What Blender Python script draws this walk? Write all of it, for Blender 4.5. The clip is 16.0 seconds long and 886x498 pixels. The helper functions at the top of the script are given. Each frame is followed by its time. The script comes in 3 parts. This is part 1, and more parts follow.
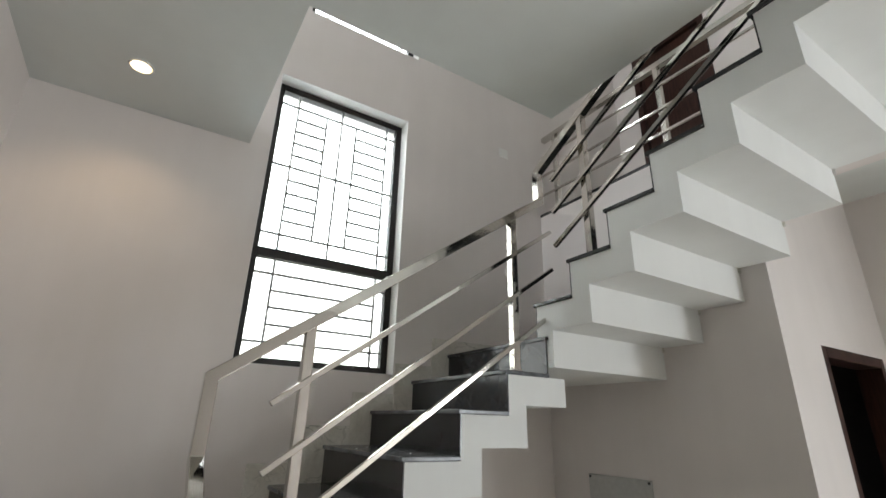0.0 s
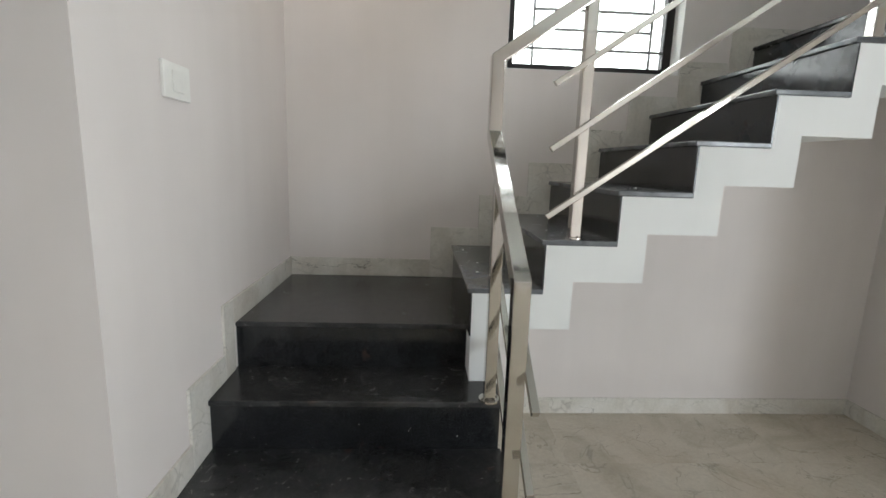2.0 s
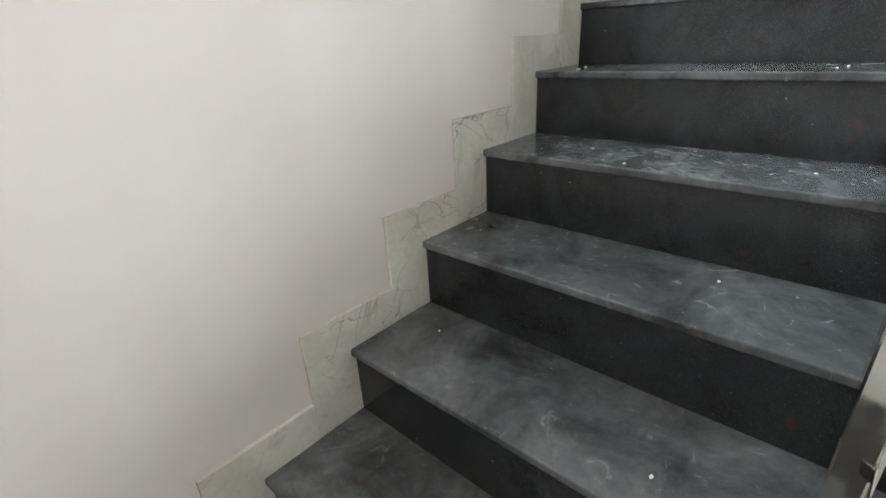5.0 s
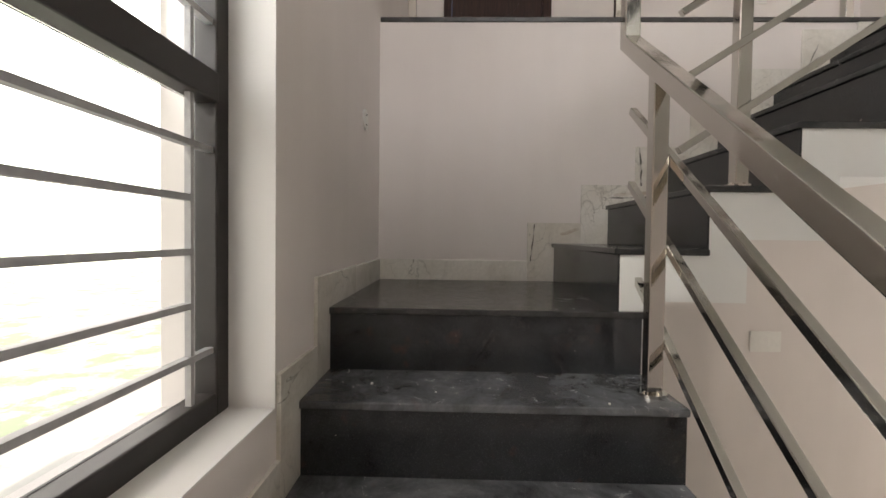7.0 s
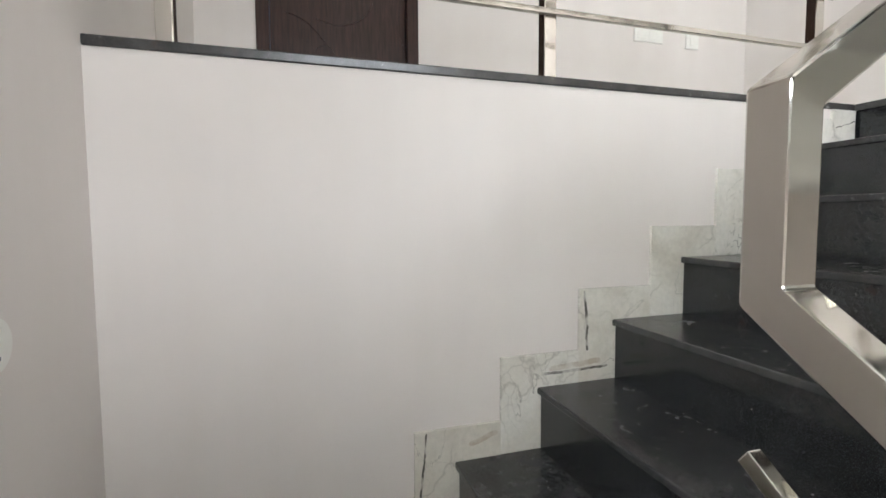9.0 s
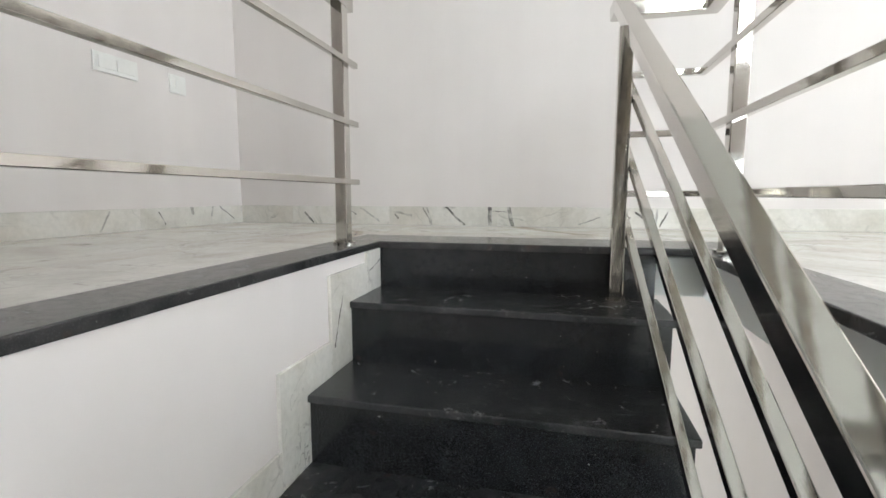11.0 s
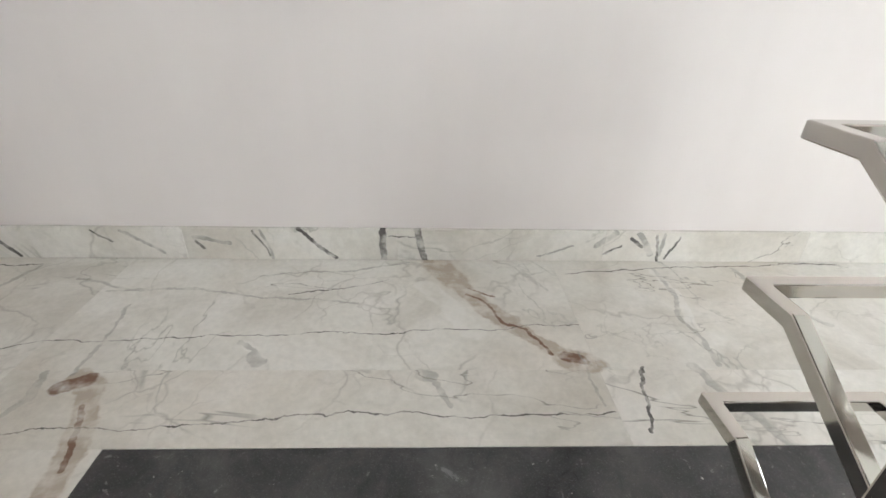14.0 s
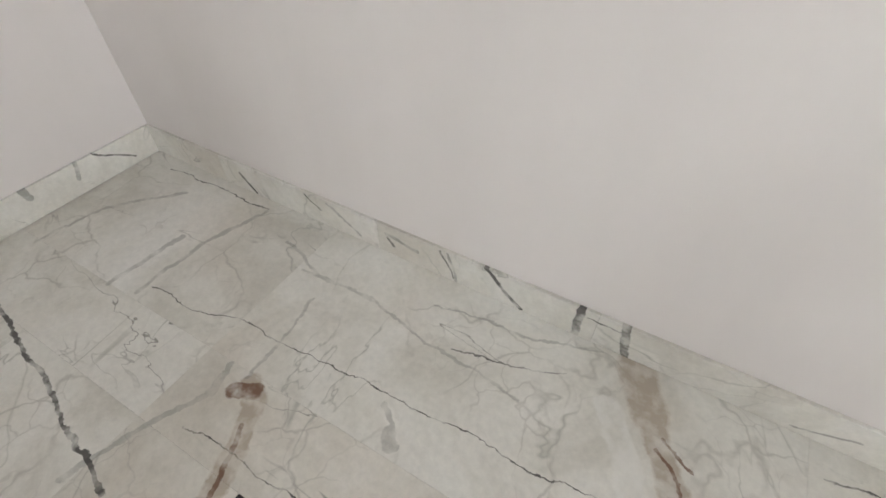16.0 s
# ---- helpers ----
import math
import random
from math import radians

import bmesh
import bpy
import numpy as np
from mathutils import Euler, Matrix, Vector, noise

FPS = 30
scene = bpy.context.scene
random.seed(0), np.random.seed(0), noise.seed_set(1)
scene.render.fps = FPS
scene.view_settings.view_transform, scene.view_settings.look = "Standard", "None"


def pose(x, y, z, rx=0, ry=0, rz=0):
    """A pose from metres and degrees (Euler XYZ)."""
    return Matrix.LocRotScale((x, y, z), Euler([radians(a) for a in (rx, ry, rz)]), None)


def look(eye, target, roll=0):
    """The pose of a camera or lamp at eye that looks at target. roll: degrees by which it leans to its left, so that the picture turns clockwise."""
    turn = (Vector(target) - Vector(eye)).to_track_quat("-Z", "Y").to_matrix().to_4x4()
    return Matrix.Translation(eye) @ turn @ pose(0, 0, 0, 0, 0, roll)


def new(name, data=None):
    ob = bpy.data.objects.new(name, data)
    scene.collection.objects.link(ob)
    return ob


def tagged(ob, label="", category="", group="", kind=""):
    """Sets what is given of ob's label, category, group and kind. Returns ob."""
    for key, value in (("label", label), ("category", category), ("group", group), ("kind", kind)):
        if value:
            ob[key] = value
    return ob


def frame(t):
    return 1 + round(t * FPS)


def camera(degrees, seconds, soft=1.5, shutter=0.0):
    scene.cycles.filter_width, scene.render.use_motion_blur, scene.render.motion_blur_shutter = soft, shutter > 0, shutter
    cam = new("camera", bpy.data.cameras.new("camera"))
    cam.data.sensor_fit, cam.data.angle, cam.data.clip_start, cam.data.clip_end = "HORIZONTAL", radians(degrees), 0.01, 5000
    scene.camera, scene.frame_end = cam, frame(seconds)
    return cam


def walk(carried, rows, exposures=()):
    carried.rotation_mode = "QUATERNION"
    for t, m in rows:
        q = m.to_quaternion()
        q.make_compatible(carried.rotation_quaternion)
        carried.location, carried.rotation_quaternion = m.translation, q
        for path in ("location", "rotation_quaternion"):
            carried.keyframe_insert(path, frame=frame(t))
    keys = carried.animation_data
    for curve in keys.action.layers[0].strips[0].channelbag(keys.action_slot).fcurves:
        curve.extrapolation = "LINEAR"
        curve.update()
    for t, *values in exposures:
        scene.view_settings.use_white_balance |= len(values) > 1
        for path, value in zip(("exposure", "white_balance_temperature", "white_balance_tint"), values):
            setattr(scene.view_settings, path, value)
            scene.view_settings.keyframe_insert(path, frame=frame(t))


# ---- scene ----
cam = camera(86.78, 16.0, soft=1.6)
walk(cam, [
    (0.0, pose(0.772, -2.719, 1.714, 110.46, -1.41, -32.17)),
    (0.5, pose(0.758, -2.732, 1.692, 104.08, -1.43, -21.22)),
    (1.0, pose(0.750, -2.730, 1.623, 95.90, -1.93, -12.57)),
    (1.5, pose(0.751, -2.724, 1.556, 86.82, -2.19, -6.24)),
    (2.0, pose(0.717, -2.616, 1.476, 79.75, -1.81, -2.71)),
    (2.5, pose(0.660, -2.325, 1.456, 75.04, -1.09, -0.61)),
    (3.0, pose(0.598, -1.942, 1.430, 73.58, -0.74, -0.34)),
    (5.5, pose(0.693, -0.663, 2.044, 68.13, 2.08, -63.38)),
    (6.0, pose(0.786, -0.553, 2.187, 74.38, 1.13, -75.38)),
    (6.5, pose(0.911, -0.431, 2.284, 82.33, -0.55, -83.91)),
    (7.0, pose(1.121, -0.383, 2.365, 88.45, -0.72, -88.43)),
    (7.5, pose(1.418, -0.402, 2.515, 90.92, -0.73, -90.84)),
    (8.0, pose(1.702, -0.429, 2.690, 90.73, -0.45, -92.25)),
    (8.5, pose(1.967, -0.439, 2.862, 88.88, -0.02, -96.75)),
    (9.0, pose(2.205, -0.445, 3.028, 86.22, 0.36, -107.03)),
    (9.5, pose(2.416, -0.502, 3.198, 83.94, -0.28, -123.27)),
    (10.0, pose(2.601, -0.544, 3.379, 82.82, -0.95, -142.36)),
    (12.3, pose(3.012, -1.534, 3.808, 82.15, -1.03, -179.41)),
    (12.5, pose(3.047, -1.633, 3.859, 79.88, -1.85, -180.54)),
    (13.0, pose(3.056, -1.793, 3.966, 74.52, -1.92, -180.66)),
    (13.5, pose(3.037, -1.958, 4.068, 68.10, -1.62, -180.87)),
    (14.0, pose(3.041, -2.117, 4.117, 61.54, -1.22, -181.40)),
    (14.5, pose(3.042, -2.227, 4.189, 55.56, -1.13, -180.09)),
    (15.0, pose(3.035, -2.360, 4.239, 50.29, -1.26, -174.70)),
    (15.5, pose(3.040, -2.501, 4.314, 45.72, -0.74, -164.07)),
    (16.0, pose(3.122, -2.615, 4.369, 44.00, 0.00, -149.75)),
], exposures=[(0.0, -0.25, 6600, 11), (0.7, -0.18, 6450, 10), (1.0, -0.03, 6350, 9), (1.5, 0.1, 6400, 10), (2.5, 0.38, 6450, 10), (3.2, 0.65, 6700, 11), (5.3, 1.08, 6250, 7), (5.7, 0.96, 6350, 8), (6.1, 0.7, 6600, 10), (6.5, 0.28, 6900, 12), (7.0, 0.0, 7350, 19), (7.5, 0.22, 7300, 24), (8.0, 0.5, 7300, 18), (8.5, 0.75, 7000, 14), (9.5, 0.6, 6450, 11), (10.2, 0.53, 6400, 11), (12.3, 0.36, 6550, 12), (13.5, 0.38, 6550, 13), (14.5, 0.32, 6600, 14), (16.0, 0.25, 6650, 14)])

# ---- world, sun and large lights ----
world = bpy.data.worlds.new("sky")
scene.world = world
world.use_nodes = True
wn = world.node_tree
sky = wn.nodes.new("ShaderNodeTexSky")
sky.sky_type, sky.sun_disc = "NISHITA", False
sky.sun_elevation, sky.sun_rotation = radians(55), radians(200)
wn.nodes["Background"].inputs[1].default_value = 0.15
wn.links.new(sky.outputs[0], wn.nodes["Background"].inputs[0])
sun_data = bpy.data.lights.new("sun", "SUN")
sun_data.energy, sun_data.angle, sun_data.color = 4.5, radians(0.6), (1.0, 0.95, 0.88)
new("sun", sun_data).matrix_world = look((0, 0, 0), (0.25, 0.55, -0.9))


def window_light(name, eye, target, w, h, power, color):
    data = bpy.data.lights.new(name, "AREA")
    data.shape, data.size, data.size_y, data.energy, data.color = "RECTANGLE", w, h, power, color
    ob = new(name, data)
    ob.matrix_world = look(eye, target)
    return ob


DAY = (0.88, 0.945, 1.0)
# skylight in the openings of the outer walls
window_light("daylight_east_window", (4.9, -5.1, 1.25), (-1, -3.4, 1.2), 1.5, 2.25, 130, DAY)
window_light("daylight_stair_window", (1.6375, 0.24, 3.27), (1.6375, -3, 3.27), 0.9, 1.2, 13, DAY)
window_light("daylight_upper_window", (1.725, 0.24, 5.2), (1.725, -3, 5.2), 0.85, 1.3, 26, DAY)
window_light("daylight_west_window", (-2.95, -1.4, 4.9), (4, -1.6, 4.3), 2.2, 1.7, 106, DAY)

# ---- plan, in metres ----
G = 0.841            # level of the lower landing
R = 0.187            # riser
T1, T2, T3 = 0.282, 0.266, 0.258
XA, YB, W2 = 0.902, 0.815, 0.944
XE = 3.436           # east wall
YC, W3 = -0.851, 0.927
XW3 = XE - W3
Z2 = G + 7 * R       # upper landing
Z3 = G + 2.592       # upper floor
YT = YC - 6 * T3     # head of the stairs
YS = -3.319           # wall of the upper passage
XC = 4.68            # east wall of the upper passage
SLAB = G + 2.442      # underside of the upper floor
TOP = Z3 + 2.85      # upper ceiling
HX, HY, HW = 2.38, -1.20, 1.045   # edges of the stair hole


# ---- materials ----
def mat(name):
    m = bpy.data.materials.new(name)
    m.use_nodes = True
    return m, m.node_tree, m.node_tree.nodes["Principled BSDF"]


def node(nt, kind, **values):
    n = nt.nodes.new(kind)
    for k, v in values.items():
        n.inputs[k].default_value = v
    return n


def coords(nt, scale=(1, 1, 1), shift=True):
    geo = nt.nodes.new("ShaderNodeNewGeometry")
    mp = nt.nodes.new("ShaderNodeMapping")
    mp.inputs["Scale"].default_value = scale
    nt.links.new(geo.outputs["Position"], mp.inputs["Vector"])
    if shift:
        info = nt.nodes.new("ShaderNodeObjectInfo")
        mul = nt.nodes.new("ShaderNodeVectorMath")
        mul.operation = "SCALE"
        mul.inputs[0].default_value = (37.0, 53.0, 71.0)
        nt.links.new(info.outputs["Random"], mul.inputs["Scale"])
        nt.links.new(mul.outputs[0], mp.inputs["Location"])
    return mp.outputs[0]


def ramp(nt, fac, stops):
    r = nt.nodes.new("ShaderNodeValToRGB")
    el = r.color_ramp.elements
    while len(el) < len(stops):
        el.new(0.5)
    for e, (p, c) in zip(el, stops):
        e.position, e.color = p, (*c, 1) if len(c) == 3 else c
    nt.links.new(fac, r.inputs[0])
    return r.outputs[0]


def noise_tex(nt, vec, scale, detail=4, rough=0.55, dist=0.0):
    n = node(nt, "ShaderNodeTexNoise", Scale=scale, Detail=detail, Roughness=rough, Distortion=dist)
    nt.links.new(vec, n.inputs["Vector"])
    return n.outputs[0]


def mix(nt, fac, a, b, mode="MIX"):
    m = nt.nodes.new("ShaderNodeMix")
    m.data_type, m.blend_type = "RGBA", mode
    for sock, v in ((m.inputs[0], fac), (m.inputs[6], a), (m.inputs[7], b)):
        if hasattr(v, "is_linked"):
            nt.links.new(v, sock)
        elif isinstance(v, (int, float)):
            sock.default_value = v
        else:
            sock.default_value = (*v, 1)
    return m.outputs[2]


def bump(nt, bsdf, height, strength, distance=0.002):
    b = nt.nodes.new("ShaderNodeBump")
    b.inputs["Strength"].default_value, b.inputs["Distance"].default_value = strength, distance
    nt.links.new(height, b.inputs["Height"])
    nt.links.new(b.outputs[0], bsdf.inputs["Normal"])


def paint(name, color, rough=0.75):
    m, nt, b = mat(name)
    v = coords(nt, shift=False)
    big, fine = noise_tex(nt, v, 1.3, 3), noise_tex(nt, v, 240, 2)
    dark = tuple(c * 0.94 for c in color)
    col = ramp(nt, big, [(0.35, dark), (0.65, color)])
    bands = noise_tex(nt, coords(nt, (1, 1, 0.08), False), 7, 3)
    col = mix(nt, 0.5, col, ramp(nt, bands, [(0.35, (0.955, 0.95, 0.945)), (0.65, (1, 1, 1))]), "MULTIPLY")
    nt.links.new(col, b.inputs["Base Color"])
    b.inputs["Roughness"].default_value = rough
    bump(nt, b, fine, 0.12, 0.001)
    return m


WALL = paint("wall_paint", (0.76, 0.712, 0.682))
WHITE = paint("white_paint", (0.80, 0.81, 0.79))
CEIL = paint("ceiling_paint", (0.66, 0.68, 0.655))
REVEAL = paint("reveal_paint", (0.80, 0.79, 0.77))


def granite(name, dusty, dust=(0.150, 0.153, 0.158), gloss=0.13):
    """Black granite under a film of wiped dust; dusty sets how thick the film lies."""
    m, nt, b = mat(name)
    v = coords(nt)
    speck = noise_tex(nt, v, 380, 2, 0.7)
    base = ramp(nt, speck, [(0.30, (0.004, 0.0045, 0.005)), (0.58, (0.010, 0.011, 0.0125)), (0.78, (0.07, 0.072, 0.075))])
    cloud = noise_tex(nt, v, 5.5, 6, 0.62, 0.6)
    swirl = noise_tex(nt, v, 15, 7, 0.68, 2.2)
    film = mix(nt, 0.5, ramp(nt, cloud, [(0.30, (0.12,) * 3), (0.72, (1, 1, 1))]), ramp(nt, swirl, [(0.32, (0.25,) * 3), (0.70, (1, 1, 1))]), "MULTIPLY")
    film = mix(nt, 1.0, film, (dusty, dusty, dusty), "MULTIPLY")
    col = mix(nt, film, base, dust)
    scuff = ramp(nt, noise_tex(nt, v, 26, 6, 0.75, 1.4), [(0.62, (0, 0, 0)), (0.78, (0.24 * dusty ** 0.5,) * 3)])
    col = mix(nt, mix(nt, 1.0, scuff, ramp(nt, cloud, [(0.44, (0, 0, 0)), (0.60, (1, 1, 1))]), "MULTIPLY"), col, (0.34, 0.335, 0.33))
    fleck = ramp(nt, noise_tex(nt, v, 75, 2, 0.5), [(0.765, (0, 0, 0)), (0.79, (0.6, 0.6, 0.6))])
    col = mix(nt, fleck, col, (0.40, 0.39, 0.37))
    rust = ramp(nt, noise_tex(nt, v, 12, 3), [(0.66, (0, 0, 0)), (0.80, (0.40, 0.40, 0.40))])
    col = mix(nt, rust, col, (0.10, 0.045, 0.03))
    nt.links.new(col, b.inputs["Base Color"])
    nt.links.new(ramp(nt, swirl, [(0.3, (gloss,) * 3), (0.7, (gloss * 2.3,) * 3)]), b.inputs["Roughness"])
    b.inputs["IOR"].default_value = 1.52
    bump(nt, b, noise_tex(nt, v, 120, 3, 0.6), 0.16, 0.0012)
    return m


GRANITE = granite("dusty_black_granite", 0.46, (0.125, 0.125, 0.126))
DARK_GRANITE = granite("black_granite", 0.08, gloss=0.08)
LEDGE_GRANITE = granite("scuffed_black_granite", 0.75, (0.105, 0.100, 0.098))
# second flight's granite: paler bluish dust that also carries its brighter light and sheen
LIT_TREAD = granite("dusty_lit_tread_granite", 1.0, (0.215, 0.228, 0.245))
LIT_RISER = granite("dusty_lit_riser_granite", 0.20, (0.15, 0.165, 0.185), 0.08)


def chrome():
    m, nt, b = mat("polished_steel")
    v = coords(nt)
    b.inputs["Base Color"].default_value = (0.56, 0.535, 0.495, 1)
    b.inputs["Metallic"].default_value = 1.0
    nt.links.new(ramp(nt, noise_tex(nt, v, 30, 4), [(0.3, (0.045,) * 3), (0.8, (0.15,) * 3)]), b.inputs["Roughness"])
    bump(nt, b, noise_tex(nt, v, 9, 2), 0.12, 0.004)
    return m


STEEL = chrome()


def simple(name, color, rough, metal=0.0, var=0.12, scale=30):
    m, nt, b = mat(name)
    n = noise_tex(nt, coords(nt), scale, 4)
    nt.links.new(ramp(nt, n, [(0.3, tuple(c * (1 - var) for c in color)), (0.7, tuple(min(1, c * (1 + var)) for c in color))]), b.inputs["Base Color"])
    b.inputs["Roughness"].default_value, b.inputs["Metallic"].default_value = rough, metal
    return m


FRAME = simple("dark_window_frame", (0.012, 0.009, 0.008), 0.5)
GRILLE = simple("grille_paint", (0.33, 0.33, 0.33), 0.5)
PLASTIC = simple("white_plastic", (0.80, 0.79, 0.75), 0.35, var=0.03)
BOXGREY = simple("grey_metal_box", (0.50, 0.50, 0.48), 0.45, var=0.06)
# near-black of screws and latch, also the painted darkness behind the doorway
DARK = simple("dark_plastic_and_shade", (0.03, 0.03, 0.03), 0.5)


def wood():
    m, nt, b = mat("dark_stained_wood")
    v = coords(nt, (1, 14, 1.2), False)
    n = noise_tex(nt, v, 6, 5, 0.6, 0.6)
    nt.links.new(ramp(nt, n, [(0.3, (0.018, 0.007, 0.005)), (0.7, (0.055, 0.022, 0.015))]), b.inputs["Base Color"])
    b.inputs["Roughness"].default_value = 0.45
    b.inputs["Specular IOR Level"].default_value = 0.25
    bump(nt, b, n, 0.15)
    return m


WOOD = wood()


def glass():
    m, nt, b = mat("clear_glass")
    b.inputs["Base Color"].default_value = (0.95, 1, 0.98, 1)
    b.inputs["Roughness"].default_value = 0.02
    b.inputs["IOR"].default_value = 1.1
    b.inputs["Transmission Weight"].default_value = 1.0
    return m


GLASS = glass()


def marble(name, random_shift=True, tint=(1, 1, 1)):
    m, nt, b = mat(name)
    v = coords(nt, shift=random_shift)
    cloud = noise_tex(nt, v, 3.0, 6, 0.6, 0.8)
    base = ramp(nt, cloud, [(0.28, (0.56, 0.53, 0.465)), (0.5, (0.71, 0.685, 0.625)), (0.72, (0.79, 0.77, 0.725))])
    warm = noise_tex(nt, v, 2.1, 3)
    base = mix(nt, ramp(nt, warm, [(0.5, (0, 0, 0)), (0.75, (0.35, 0.35, 0.35))]), base, (0.62, 0.53, 0.43))
    # thin crack-like veins, long along x
    for sc, off, width, tone in (((1.6, 6.0, 4.0), 3.1, 0.0035, (0.24, 0.23, 0.20)), ((3.5, 2.2, 4.0), 9.4, 0.006, (0.44, 0.43, 0.38))):
        mp = nt.nodes.new("ShaderNodeMapping")
        mp.inputs["Scale"].default_value, mp.inputs["Location"].default_value = sc, (off, off * 2, off)
        nt.links.new(v, mp.inputs["Vector"])
        n = noise_tex(nt, mp.outputs[0], 0.55, 5, 0.55, 0.9)
        line = ramp(nt, n, [(0.5 - width, (0, 0, 0)), (0.5, (1, 1, 1)), (0.5 + width, (0, 0, 0))])
        gate = ramp(nt, noise_tex(nt, mp.outputs[0], 0.9, 2), [(0.5, (0, 0, 0)), (0.62, (0.9, 0.9, 0.9))])
        base = mix(nt, mix(nt, 1.0, line, gate, "MULTIPLY"), base, tone)
    # faint web of hairline cracks
    warp = node(nt, "ShaderNodeTexNoise", Scale=5.0, Detail=4.0)
    nt.links.new(v, warp.inputs["Vector"])
    bend = nt.nodes.new("ShaderNodeVectorMath")
    bend.operation, bend.inputs[1].default_value = "MULTIPLY_ADD", (0.22, 0.22, 0.22)
    nt.links.new(warp.outputs["Color"], bend.inputs[0])
    nt.links.new(v, bend.inputs[2])
    for sc, width, tone, keep in ((3.2, 0.016, (0.36, 0.34, 0.30), 0.46), (8.5, 0.022, (0.43, 0.40, 0.36), 0.52)):
        vor = node(nt, "ShaderNodeTexVoronoi", Scale=sc)
        vor.feature = "DISTANCE_TO_EDGE"
        nt.links.new(bend.outputs[0], vor.inputs["Vector"])
        line = ramp(nt, vor.outputs["Distance"], [(0.0, (1, 1, 1)), (width, (0, 0, 0))])
        gate = ramp(nt, noise_tex(nt, v, 4.3, 3), [(keep, (0, 0, 0)), (keep + 0.14, (0.5, 0.5, 0.5))])
        base = mix(nt, mix(nt, 1.0, line, gate, "MULTIPLY"), base, tone)
    grain = noise_tex(nt, v, 60, 4, 0.7)
    base = mix(nt, 0.35, base, ramp(nt, grain, [(0.3, (0.72, 0.72, 0.72)), (0.7, (1.1, 1.1, 1.1))]), "MULTIPLY")
    base = mix(nt, 1.0, base, tint, "MULTIPLY")
    nt.links.new(base, b.inputs["Base Color"])
    b.inputs["Roughness"].default_value = 0.24
    return m, nt, b, base


MARBLE = marble("veined_marble_tile")[0]
LOWER_MARBLE = marble("sandy_marble_tile", True, (0.84, 0.785, 0.71))[0]


def segments(nt, axes, wobble, groups):
    """Masks of drawn-out veins: for each group a colour, strength and strokes (a, b, width) in two world axes."""
    geo = nt.nodes.new("ShaderNodeNewGeometry")
    sep = nt.nodes.new("ShaderNodeSeparateXYZ")
    com = nt.nodes.new("ShaderNodeCombineXYZ")
    nt.links.new(geo.outputs["Position"], sep.inputs[0])
    for i, a in enumerate(axes):
        nt.links.new(sep.outputs[a], com.inputs[i])
    warp = node(nt, "ShaderNodeTexNoise", Scale=6.0, Detail=8.0, Roughness=0.62)
    nt.links.new(com.outputs[0], warp.inputs["Vector"])

    def vm(op, a, b=None):
        n = nt.nodes.new("ShaderNodeVectorMath")
        n.operation = op
        for k, v in enumerate((a, b)):
            if v is None:
                continue
            if hasattr(v, "is_linked"):
                nt.links.new(v, n.inputs[k])
            else:
                n.inputs[k].default_value = v
        return n

    def ma(op, a, b, clamp=False):
        n = nt.nodes.new("ShaderNodeMath")
        n.operation, n.use_clamp = op, clamp
        for k, v in enumerate((a, b)):
            if hasattr(v, "is_linked"):
                nt.links.new(v, n.inputs[k])
            else:
                n.inputs[k].default_value = v
        return n.outputs[0]
    shift = vm("MULTIPLY", vm("SUBTRACT", warp.outputs["Color"], (0.5, 0.5, 0.5)).outputs[0], (wobble, wobble, 0)).outputs[0]
    fine = node(nt, "ShaderNodeTexNoise", Scale=34.0, Detail=5.0, Roughness=0.6)
    nt.links.new(com.outputs[0], fine.inputs["Vector"])
    ragged = vm("MULTIPLY", vm("SUBTRACT", fine.outputs["Color"], (0.5, 0.5, 0.5)).outputs[0], (wobble * 0.3, wobble * 0.3, 0)).outputs[0]
    p = vm("ADD", vm("ADD", com.outputs[0], shift).outputs[0], ragged).outputs[0]
    broken = noise_tex(nt, com.outputs[0], 22, 3)
    out = []
    for color, strength, strokes in groups:
        total = None
        for (ax, ay), (bx, by), width in strokes:
            d = Vector((bx - ax, by - ay, 0))
            rel = vm("SUBTRACT", p, (ax, ay, 0)).outputs[0]
            t = ma("MULTIPLY", vm("DOT_PRODUCT", rel, tuple(d)).outputs["Value"], 1 / max(d.length_squared, 1e-6), True)
            sc = vm("SCALE", tuple(d))
            nt.links.new(t, sc.inputs["Scale"])
            dist = vm("LENGTH", vm("SUBTRACT", rel, sc.outputs[0]).outputs[0]).outputs["Value"]
            m = ma("SUBTRACT", 4.6, ma("DIVIDE", dist, width / 4), True)
            total = m if total is None else ma("MAXIMUM", total, m)
        fade = ramp(nt, broken, [(0.36, (0.25, 0.25, 0.25)), (0.56, (1, 1, 1))])
        out.append((ma("MULTIPLY", ma("MULTIPLY", total, fade), strength), color))
    return out


def chain(points, width):
    return [(a, b, width) for a, b in zip(points, points[1:])]


DARK_VEIN, GREY_VEIN, RUST, TAN = (0.06, 0.055, 0.05), (0.25, 0.245, 0.22), (0.16, 0.075, 0.04), (0.40, 0.31, 0.23)


def drawn_marble(name, axes, wobble, groups):
    m, nt, b, base = marble(name)
    for mask, color in segments(nt, axes, wobble, groups):
        base = mix(nt, mask, base, color)
    nt.links.new(base, b.inputs["Base Color"])
    return m


